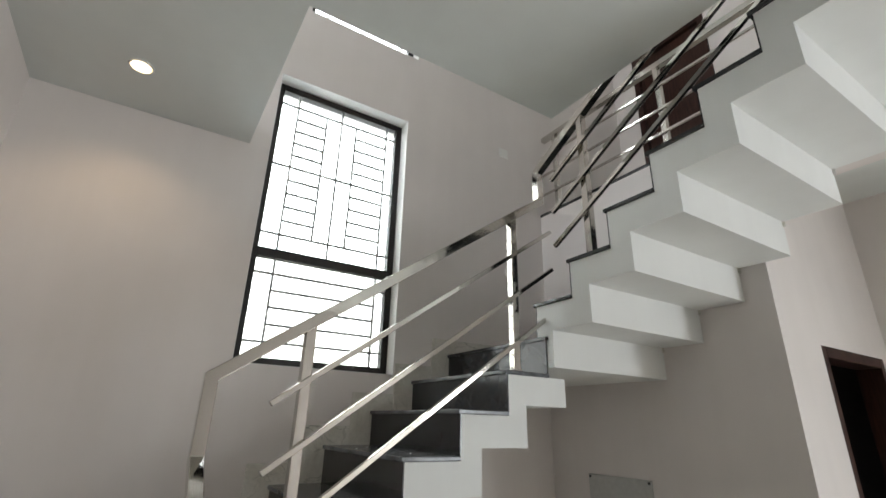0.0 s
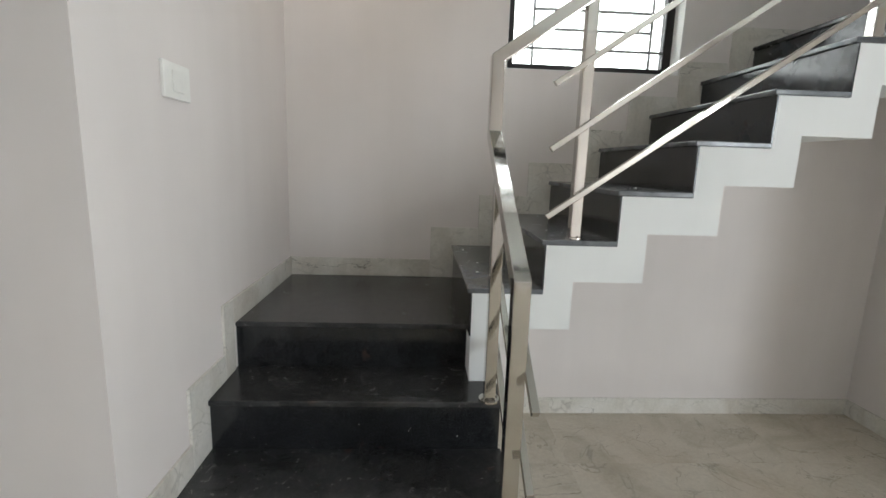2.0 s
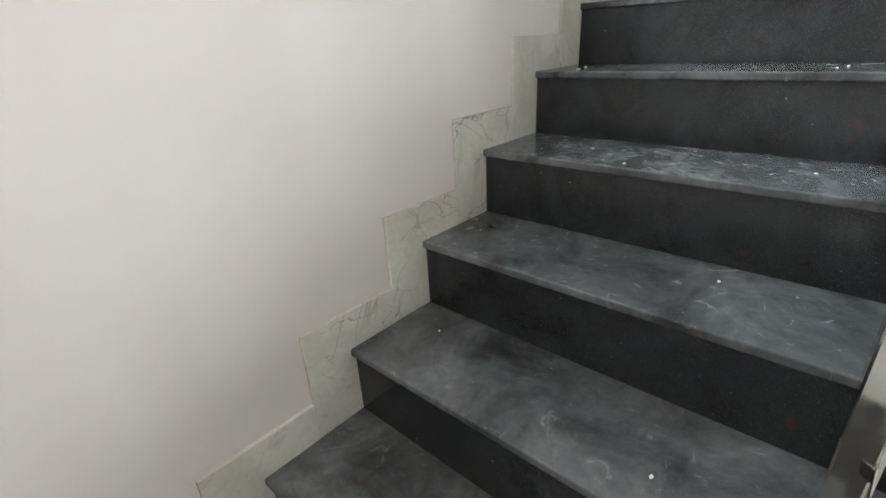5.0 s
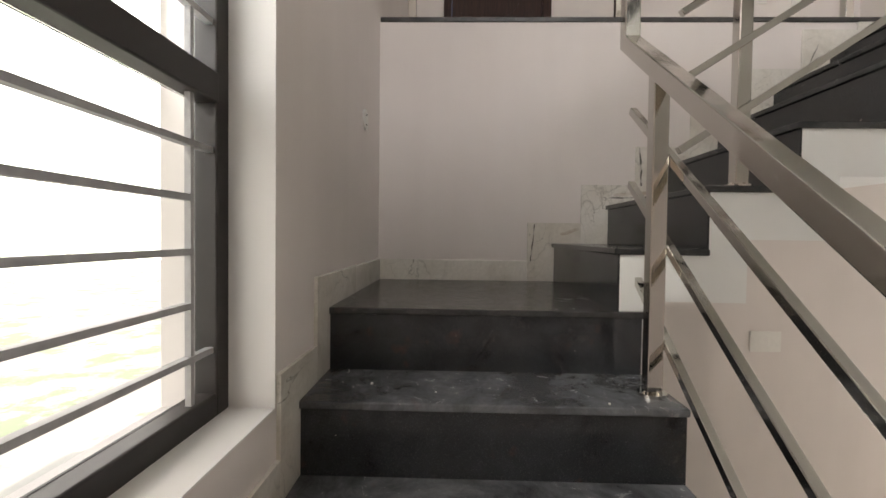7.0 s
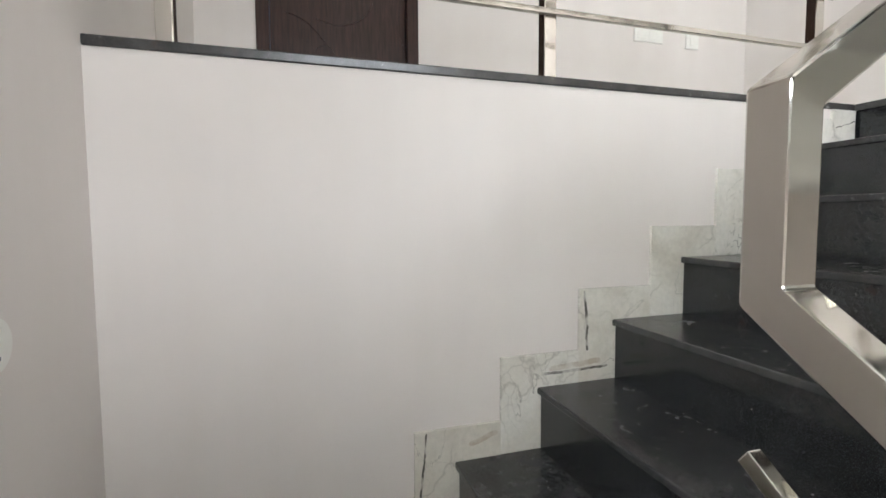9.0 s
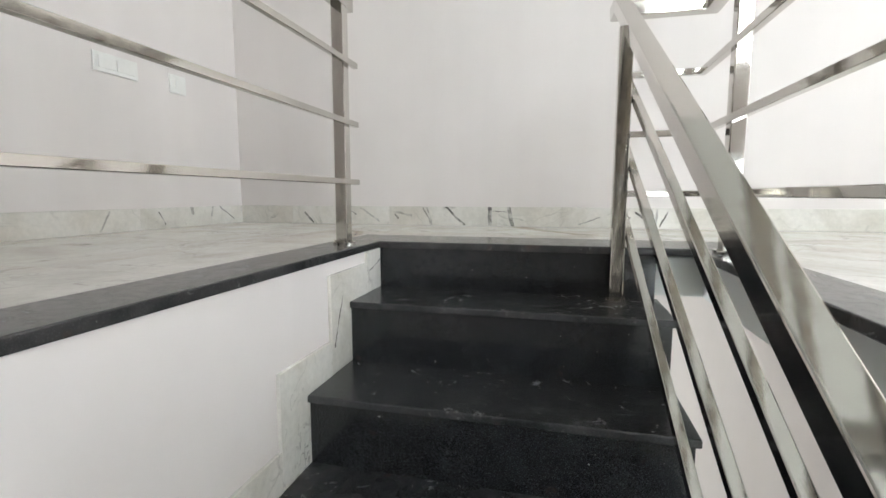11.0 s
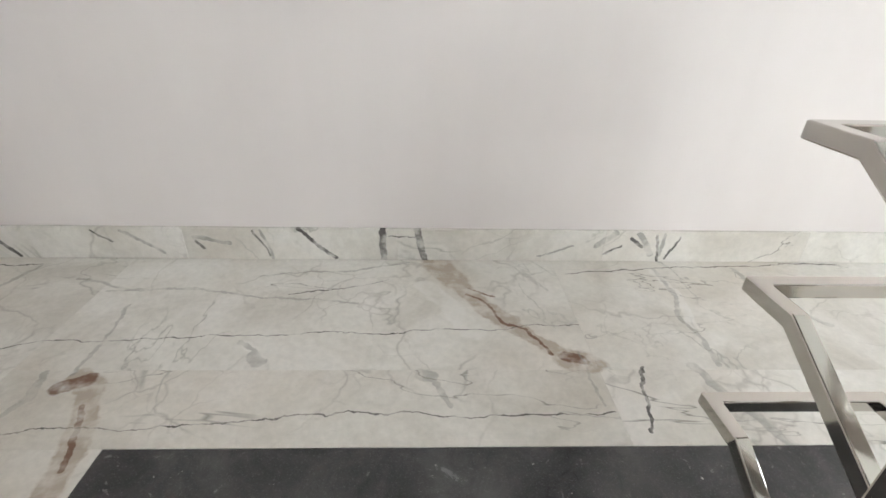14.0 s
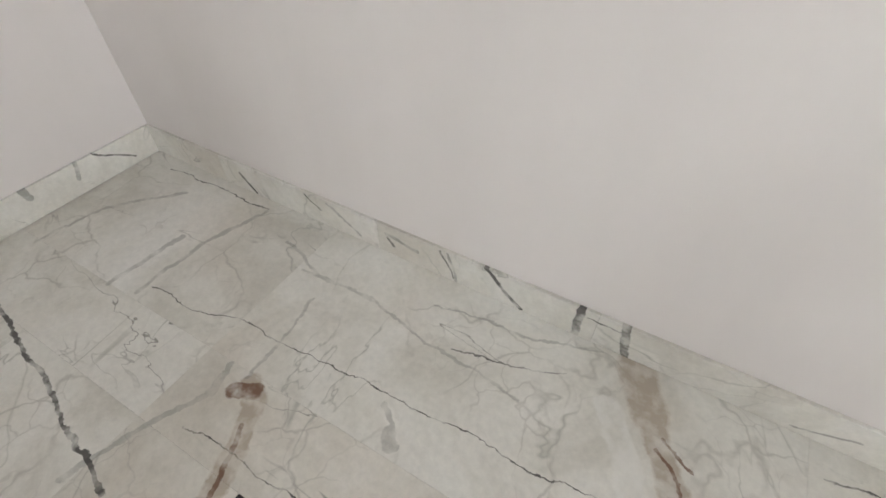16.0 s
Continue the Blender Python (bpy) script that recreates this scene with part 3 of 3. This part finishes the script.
S2, S3, S1 = R / T2, 0.649, 0.70
XG = 2.352


def h2(x):
    """Middle of the handrail over flight 2."""
    return G + 1.23 + (x - 1.30) * S2


def h3(y):
    return G + 2.30 + (-0.894 - y) * S3


def h1(y):
    return G + 0.745 + (y - YR) * S1


rail = thing("stair_railing", "polished stainless steel railing with square posts and three bars", "railing")
YE1, YEL, YTOP = -1.47, -2.535, -2.605   # foot, elbow and head of the rail
HT = h3(YEL)
part("handrail", sweep([(XR1, YE1, G - 2 * R + 0.005), (XR1, YE1, h1(YE1)), (XR1, YR, h1(YR)), (XR1, YR, h2(XR1)), (XR, YR, h2(XR)), (XR, YR, h3(YR)),
                        (XT - 0.003, YEL, HT), (XT, YTOP, HT), (XG, YTOP, HT), (XG, HY, HT), (HW - 0.06, HY, HT), (HW - 0.06, -0.002, HT)], HAND_W, HAND_H), STEEL, rail, "square steel handrail")
post(1.30, YR, G + 2 * R, h2(1.30) - 0.01, rail)
post(2.335, YR, G + 6 * R, h2(2.335) - 0.01, rail)
post(XR + 0.02, -1.235, Z2 + 2 * R, h3(-1.235) - 0.01, rail)
post(XT, -2.345, Z2 + 6 * R, h3(-2.345) - 0.01, rail)
post(XR1, -1.075, G - R, h1(-1.075) - 0.01, rail)
flange(XR1, YE1, G - 2 * R, rail)
post(XG, -2.319, Z3, HT - 0.01, rail)
post(XG, -1.26, Z3, HT - 0.01, rail)
for off, up in ((0.222, 0.208), (0.447, 0.405), (0.69, 0.606)):
    part("bar", sweep([(1.18, YR - 0.03, h2(1.18) - off), (2.595, YR - 0.03, h2(2.595) - off)], BAR, BAR, 0.002), STEEL, rail)
    part("bar", sweep([(XR - 0.028, -1.03, h3(-1.03) - up), (XT - 0.018, YEL, HT - up), (XT - 0.016, YTOP, HT - up), (XG + 0.018, YTOP, HT - up), (XG + 0.018, HY, HT - up)], BAR, BAR, 0.002), STEEL, rail)
    part("bar", sweep([(XR1 + 0.03, -0.99, h1(-0.99) - off), (XR1 + 0.03, -1.58, h1(-1.58) - off)], BAR, BAR, 0.002), STEEL, rail)

guard = thing("guard_railing", "polished stainless steel guard rail on the granite ledge", "railing")
for y in (-2.29, -1.18, -0.15):
    post(XE + 0.075, y, Z3, Z3 + 0.76, guard)
part("handrail", boxes((XE + 0.0525, XE + 0.0975, -2.35, -0.002, Z3 + 0.755, Z3 + 0.80), bevel=0.003), STEEL, guard)
for off in (0.196, 0.386, 0.576):
    part("bar", boxes((XE + 0.04, XE + 0.056, -2.348, -0.002, Z3 + off, Z3 + off + 0.018), bevel=0.002), STEEL, guard)


# ---- skirting tiles ----
skirt = thing("baseboard", "pale veined marble skirting tiles following floor and steps", "baseboard", kind="structure")
SK, ST = 0.10, 0.010


def tile(x0, x1, y0, y1, z0, z1, material=None):
    return part("skirting_tile", boxes((x0, x1, y0, y1, z0, z1), bevel=0.0015), material or MARBLE, skirt)


LEAD = 0.118
# west wall
tile(0, ST, -YB - LEAD + 0.09, 0, G, G + SK)
for k in range(0, 5):
    y1 = -YB - k * T1 - LEAD if k else -YB - LEAD
    y0 = -YB - (k - 1) * T1 - LEAD
    if k == 0:
        tile(0, ST, -YB - LEAD, -YB - LEAD + 0.09, G - R, G + SK)
    else:
        tile(0, ST, max(-1.565, -YB - k * T1 - LEAD), -YB - (k - 1) * T1 - LEAD, G - (k + 1) * R, G - k * R + SK)
# north wall, along flight 2
tile(ST, 0.45, -ST, 0, G, G + SK)
tile(0.45, XA - LEAD, -ST, 0, G, G + SK)
for k in range(6):
    tile(XA + k * T2 - LEAD, XA + (k + 1) * T2 - LEAD, -ST, 0, G + k * R, G + (k + 1) * R + SK)
tile(XA + 6 * T2 - LEAD, XA + 6 * T2 + 0.38, -ST, 0, G + 6 * R, Z2 + SK)
tile(XA + 6 * T2 + 0.38, XE, -ST, 0, Z2, Z2 + SK)
# east wall, along flight 3
tile(XE - ST, XE, YC + LEAD, -ST, Z2, Z2 + SK)
for k in range(7):
    tile(XE - ST, XE, YC - (k + 1) * T3 + LEAD if k < 6 else YT, YC - k * T3 + LEAD, Z2 + k * R, min(Z2 + (k + 1) * R + SK, Z3 - 0.024), STEP_SKIRTING)
# ground floor
x = XA + 0.03
while x < XE - 0.02:
    tile(x, min(x + 0.6, XE), -ST, 0, 0, SK)
    x += 0.6
for y in (0, -0.6, -1.2):
    tile(XE - ST, XE, max(y - 0.6, -1.635), y - (ST if y == 0 else 0), 0, SK)
for y in range(7):
    tile(4.8 - ST, 4.85, -1.635 - 0.6 * (y + 1), -1.635 - 0.6 * y, 0, SK)
# upper passage
x = XC - 0.35
tile(x, XC, YS, YS + ST, Z3, Z3 + SK, PASSAGE_SKIRTING)
while x > -2.4:
    tile(x - 0.6, x, YS, YS + ST, Z3, Z3 + SK, PASSAGE_SKIRTING)
    x -= 0.6
for y0, y1 in ((YS + ST, -2.6), (-2.6, -2.0), (-2.0, -1.4), (-1.4, UD0 - 0.06), (UD1 + 0.06, 0)):
    tile(XC - ST, XC, y0, y1, Z3, Z3 + SK, EAST_SKIRTING)


# ---- windows ----
def window(name, x0, x1, z0, z1, transom, label):
    win = thing(name, label, "window", kind="structure")
    y0, y1, f = 0.10, 0.15, 0.05
    fr = boxes((x0, x0 + f, y0, y1, z0, z1), (x1 - f, x1, y0, y1, z0, z1), (x0 + f, x1 - f, y0, y1, z0, z0 + f), (x0 + f, x1 - f, y0, y1, z1 - f, z1), bevel=0.004)
    part("window_frame", fr, FRAME, win, "dark brown metal frame")
    if transom:
        part("transom", boxes((x0 + f, x1 - f, y0 - 0.004, y1, transom - 0.03, transom + 0.03), bevel=0.004), FRAME, win, "dark brown cross bar")
    panes = [(z0 + f, transom - 0.03), (transom + 0.03, z1 - f)] if transom else [(z0 + f, z1 - f)]
    for a, b in panes:
        p = part("pane", boxes((x0 + f, x1 - f, 0.138, 0.142, a, b)), GLASS, win)
        p.visible_shadow = False
    return win, panes, (x0 + f, x1 - f)


def grille(win, x0, x1, z0, z1, kind):
    """Flat-bar security grille outside the glass."""
    y, t = 0.116, 0.006
    w = x1 - x0

    def vert(x, a, b):
        part("grille_bar", boxes((x - t, x + t, y - t, y + t, a, b)), GRILLE, win)

    def hori(z, a, b):
        part("grille_bar", boxes((a, b, y - t - 0.002, y + t + 0.002, z - t, z + t)), GRILLE, win)
    xl, xr = x0 + 0.13 * w, x1 - 0.085 * w
    vert(xl, z0, z1)
    vert(xr, z0, z1)
    if kind == "ladder":
        xm = (x0 + x1) / 2
        vert(xm, z0, z1)
        xa, xb = xm - 0.13 * w, xm + 0.13 * w
        hz = z1 - z0
        for z in (z0 + 0.09 * hz, z0 + 0.51 * hz, z1 - 0.08 * hz):
            hori(z, x0, x1)
        vert(xa, z0 + 0.09 * hz, z1 - 0.08 * hz)
        vert(xb, z0 + 0.09 * hz, z1 - 0.08 * hz)
        for i in range(4):
            for base, span in ((0.09, 0.42), (0.51, 0.41)):
                z = z0 + hz * (base + span * (i + 1) / 5)
                hori(z, xl, xa)
                hori(z, xb, xr)
    else:
        n = 5
        for i in range(n):
            z = z0 + (z1 - z0) * (0.15 + 0.69 * i / (n - 1))
            hori(z, x0 if i in (0, n - 1) else xl, x1 if i in (0, n - 1) else xr)


win1, panes1, span1 = window("window_1", WX0, WX1, WZ0, WZ1, G + 1.816, "tall dark-framed window with a light metal security grille")
grille(win1, *span1, *panes1[0], "rows")
grille(win1, *span1, *panes1[1], "ladder")
win2, panes2, span2 = window("window_2", UX0, UX1, UZ0, UZ1, 0, "dark-framed upper window with a metal security grille")
grille(win2, *span2, *panes2[0], "ladder")
# white-painted reveal lining
for nm, (x0, x1, z0, z1) in (("trim_window", (WX0, WX1, WZ0, WZ1)), ("trim_upper_window", (UX0, UX1, UZ0, UZ1))):
    structure(nm, boxes((x0, x0 + 0.004, -0.001, 0.1, z0, z1), (x1 - 0.004, x1, -0.001, 0.1, z0, z1), (x0 + 0.004, x1 - 0.004, -0.001, 0.1, z0, z0 + 0.004), (x0 + 0.004, x1 - 0.004, -0.001, 0.1, z1 - 0.004, z1)), REVEAL, "white-painted window reveal and sill", "trim")

# ---- doors ----
door1 = thing("door_1", "dark-stained wooden door frame around an open dark doorway", "door", kind="structure")
part("door_frame", boxes((DX0, DX0 + 0.06, -1.635, -1.5, 0, DZ), (DX1 - 0.06, DX1, -1.635, -1.5, 0, DZ), (DX0 + 0.06, DX1 - 0.06, -1.635, -1.5, DZ - 0.06, DZ), bevel=0.003), WOOD, door1)
part("door_leaf", boxes((DX0 + 0.062, DX0 + 0.1, -1.5, -0.75, 0.01, DZ - 0.065), bevel=0.003), WOOD, door1, "open dark wooden door leaf")
door2 = thing("door_2", "closed dark-stained carved wooden door in the upper passage", "door", kind="structure")
part("door_frame", boxes((XC - 0.015, XC + 0.09, UD0, UD0 + 0.06, Z3, UDZ), (XC - 0.015, XC + 0.09, UD1 - 0.06, UD1, Z3, UDZ), (XC - 0.015, XC + 0.09, UD0 + 0.06, UD1 - 0.06, UDZ - 0.06, UDZ), bevel=0.003), WOOD, door2)
leaf = part("door_leaf", boxes((XC + 0.03, XC + 0.065, UD0 + 0.062, UD1 - 0.062, Z3 + 0.005, UDZ - 0.062), bevel=0.003), WOOD, door2, "door leaf with carved curves")

carve = bmesh.new()
YM, ZM = (UD0 + UD1) / 2, Z3 + 0.42
for cy, cz, rad, a0, a1 in ((YM + 0.08, ZM, 0.055, 0, 360), (YM - 0.12, ZM + 0.02, 0.22, 150, 215), (YM - 0.30, ZM + 0.02, 0.22, 150, 215), (YM + 0.30, ZM - 0.05, 0.25, 95, 150), (YM + 0.02, ZM + 0.36, 0.2, 200, 300), (YM - 0.05, ZM - 0.35, 0.2, 20, 120)):
    n = 18
    pts = [(XC + 0.03, cy + rad * math.cos(radians(a0 + (a1 - a0) * i / n)), cz + rad * math.sin(radians(a0 + (a1 - a0) * i / n))) for i in range(n + 1)]
    piece = sweep(pts, 0.008, 0.008, 0)
    me = bpy.data.meshes.new("carving")
    piece.to_mesh(me)
    piece.free()
    carve.from_mesh(me)
part("carving", carve, WOOD, leaf, "raised carved curves")
part("lock_plate", boxes((XC + 0.022, XC + 0.03, UD0 + 0.10, UD0 + 0.135, Z3 + 0.74, Z3 + 0.96), bevel=0.003), STEEL, leaf, "brushed steel lock plate")
part("lever", sweep([(XC + 0.03, UD0 + 0.117, Z3 + 0.90), (XC - 0.02, UD0 + 0.117, Z3 + 0.90), (XC - 0.02, UD0 + 0.23, Z3 + 0.90)], 0.016, 0.016), STEEL, leaf, "steel lever handle")

# ---- fittings ----
light = thing("ceiling_downlight", "small round recessed downlight glowing warm white", "lamp")
LX, LY = 0.473, -0.406
ring = bmesh.new()
bmesh.ops.create_cone(ring, cap_ends=False, segments=40, radius1=0.048, radius2=0.056, depth=0.006, matrix=Matrix.Translation((LX, LY, SLAB - 0.003)))
bmesh.ops.solidify(ring, geom=list(ring.faces), thickness=0.006)
part("trim_ring", ring, PLASTIC, light, "white plastic trim ring", True)
em, ent, eb = mat("warm_lamp_lens")
eb.inputs["Emission Color"].default_value, eb.inputs["Emission Strength"].default_value = (1.0, 0.74, 0.42, 1), 5.0
part("lens", disc(LX, LY, SLAB - 0.004, SLAB - 0.001, 0.043), em, light, "glowing warm lens")
spot = bpy.data.lights.new("downlight_beam", "SPOT")
spot.energy, spot.color, spot.spot_size, spot.spot_blend, spot.shadow_soft_size = 9.5, (1.0, 0.72, 0.42), radians(130), 0.7, 0.04
new("downlight_beam", spot).matrix_world = look((LX, LY, SLAB - 0.012), (LX, LY, 0))


def wall_plate(name, label, wall, a0, a1, z0, z1, at, detail, category="switch"):
    """A plastic plate on a wall facing +x ('w'), -x ('e') or -y ('n')."""
    ob = thing(name, label, category)

    def bx(b0, b1, c0, c1, d0, d1):
        return {"w": (at + d0, at + d1, b0, b1, c0, c1), "e": (at - d1, at - d0, b0, b1, c0, c1), "n": (b0, b1, at - d1, at - d0, c0, c1)}[wall]
    part("plate", boxes(bx(a0, a1, z0, z1, 0.0, 0.010), bevel=0.002), PLASTIC, ob)
    for f0, f1, g0, g1 in detail:
        part("rocker", boxes(bx(a0 + (a1 - a0) * f0, a0 + (a1 - a0) * f1, z0 + (z1 - z0) * g0, z0 + (z1 - z0) * g1, 0.0105, 0.0145), bevel=0.0015), PLASTIC, ob)
    return ob


wall_plate("light_switch", "white plastic light switch on the wall beside the stairs", "w", -1.235, -1.085, G + 0.795, G + 0.895, 0, [(0.3, 0.7, 0.2, 0.8)])
wall_plate("wall_switch", "small white switch plate high on the stair wall", "n", 2.985, 3.075, G + 3.03, G + 3.11, 0, [(0.35, 0.65, 0.2, 0.8)])
wall_plate("socket_plate", "white socket plate with rockers on the wall beyond the stairs", "e", -2.94, -2.70, G + 0.65, G + 0.81, 4.85, [(0.08, 0.45, 0.25, 0.75), (0.55, 0.9, 0.25, 0.75)], "socket")
wall_plate("switch_plate", "wide white switch plate on the passage wall", "e", -2.64, -2.43, Z3 + 0.67, Z3 + 0.75, XC, [(0.1, 0.5, 0.2, 0.8), (0.52, 0.9, 0.2, 0.8)])
wall_plate("switch_plate", "small square white switch plate on the passage wall", "e", -2.92, -2.82, Z3 + 0.66, Z3 + 0.75, XC, [(0.3, 0.7, 0.2, 0.8)])
cover = thing("round_wall_cover", "round white cover plate on the landing wall", "cover plate")
cb = disc(3.058, G + 2.0, -0.008, 0.0, 0.042, None, "y", 32)
part("cover", cb, PLASTIC, cover)
for dz in (-0.02, 0.02):
    part("screw", disc(3.058, G + 2.0 + dz, -0.011, -0.008, 0.004, None, "y", 10), DARK, cover, "dark screw head")

panel = thing("distribution_box", "grey metal distribution box cover on the wall under the stairs", "electrical box")
part("cover", boxes((XE - 0.012, XE, -0.80, -0.33, G + 0.19, G + 0.59), bevel=0.003), BOXGREY, panel)
for y, z in ((-0.785, 0.575), (-0.345, 0.575), (-0.785, 0.205), (-0.345, 0.205)):
    part("screw", disc(y, G + z, XE - 0.016, XE - 0.012, 0.008, None, "x", 10), DARK, panel, "dark screw head")
part("latch", boxes((XE - 0.018, XE - 0.012, -0.75, -0.70, G + 0.375, G + 0.395), bevel=0.001), DARK, panel, "dark latch")
sock = wall_plate("wall_socket", "white twin socket plate with a looped brown wire", "e", -0.68, -0.45, G - 0.22, G - 0.12, XE, [(0.1, 0.42, 0.2, 0.8), (0.55, 0.9, 0.2, 0.8)], "socket")
loop = [(XE - 0.015 - 0.03 * math.sin(math.pi * i / 12), -0.51 - 0.012 * i, G - 0.16 - 0.055 * math.sin(math.pi * i / 12)) for i in range(13)]
part("wire", sweep(loop, 0.006, 0.006, 0), simple("brown_wire", (0.20, 0.12, 0.07), 0.5), sock, "loose brown wire loop")

# ---- bright hazy distance outside the windows ----
bm_, bnt, bb = mat("hazy_distance")
gv = coords(bnt, shift=False)
sepz = bnt.nodes.new("ShaderNodeSeparateXYZ")
bnt.links.new(gv, sepz.inputs[0])
div = bnt.nodes.new("ShaderNodeMath")
div.operation = "MULTIPLY_ADD"
div.inputs[1].default_value, div.inputs[2].default_value = 0.03, 0.05
bnt.links.new(sepz.outputs[2], div.inputs[0])
haze = ramp(bnt, div.outputs[0], [(0.0, (0.80, 0.82, 0.72)), (0.10, (0.93, 0.94, 0.90)), (0.3, (1, 1, 1))])
leafy = ramp(bnt, noise_tex(bnt, gv, 0.9, 6, 0.7), [(0.56, (0, 0, 0)), (0.66, (0.5, 0.5, 0.5))])
low = ramp(bnt, div.outputs[0], [(0.05, (1, 1, 1)), (0.13, (0, 0, 0))])
haze = mix(bnt, mix(bnt, 1.0, leafy, low, "MULTIPLY"), haze, (0.55, 0.62, 0.40))
bnt.links.new(haze, bb.inputs["Emission Color"])
bb.inputs["Emission Strength"].default_value = 4.0
bb.inputs["Base Color"].default_value = (0.3, 0.3, 0.3, 1)
structure("backdrop", boxes((-60, 60, 30, 30.2, -0.4, 45)), bm_, "pale hazy sky and faint greenery far outside", "backdrop")

# ---- floor tiles ----
floor_up = thing("floor_upper", "polished cream marble tiles with dark and rusty veins", "floor", kind="structure")
floor_low = thing("floor", "polished cream veined marble floor tiles", "floor", kind="structure")


def lay(parent, material, x0, x1, y0, y1, z, gx, gy, holes=()):
    """Tiles 1.2 x 0.6 m on a grid through (gx, gy), cut to the rectangle."""
    i0, i1 = math.floor((x0 - gx) / 1.2), math.ceil((x1 - gx) / 1.2)
    j0, j1 = math.floor((y0 - gy) / 0.6), math.ceil((y1 - gy) / 0.6)
    for i in range(i0, i1):
        for j in range(j0, j1):
            a0, a1 = max(x0, gx + i * 1.2), min(x1, gx + (i + 1) * 1.2)
            b0, b1 = max(y0, gy + j * 0.6), min(y1, gy + (j + 1) * 0.6)
            if a1 - a0 > 0.02 and b1 - b0 > 0.02:
                part("tile", boxes((a0 + 0.0002, a1 - 0.0002, b0 + 0.0002, b1 - 0.0002, z - 0.01, z)), material(a0, a1, b0, b1) if callable(material) else material, parent)


ZT = Z3 - 0.001
lay(floor_up, upper_marble, -3.0, XC, YS, YT - GS, ZT, 2.68, -2.853)
lay(floor_up, upper_marble, XE + GE, XC, YT - GS, 0, ZT, 2.68, -2.853)
lay(floor_up, upper_marble, -3.0, 2.277, YT - GS, HY - 0.07, ZT, 2.68, -2.853)
lay(floor_low, LOWER_MARBLE, 1.02, 4.85, -6.0, -1.635, 0.0, 1.5, -0.5)
lay(floor_low, LOWER_MARBLE, 1.02, XE, -1.635, 0.0, 0.0, 1.5, -0.5)
lay(floor_low, LOWER_MARBLE, -3.2, 1.02, -6.0, -1.97, 0.0, 1.5, -0.5)


# ---- plaster crumbs left on the steps ----
rng = random.Random(5)
crumb_bm = bmesh.new()
spots = [(rng.uniform(0.95, 2.4), rng.uniform(-0.85, -0.06)) for _ in range(16)]
for px, py in spots:
    k = min(5, int((px - XA) / T2))
    pz = G + (k + 1) * R
    size = rng.uniform(0.003, 0.007)
    bmesh.ops.create_icosphere(crumb_bm, subdivisions=1, radius=size, matrix=Matrix.Translation((px, py, pz + size * 0.3)) @ Matrix.Diagonal((1.3, rng.uniform(0.6, 1.2), 0.4, 1)) @ pose(0, 0, 0, 0, 0, rng.uniform(0, 180)))
tagged(mesh_ob("plaster_crumbs", crumb_bm, PLASTIC), "small white plaster crumbs scattered on the granite treads", "debris", kind="stuff")
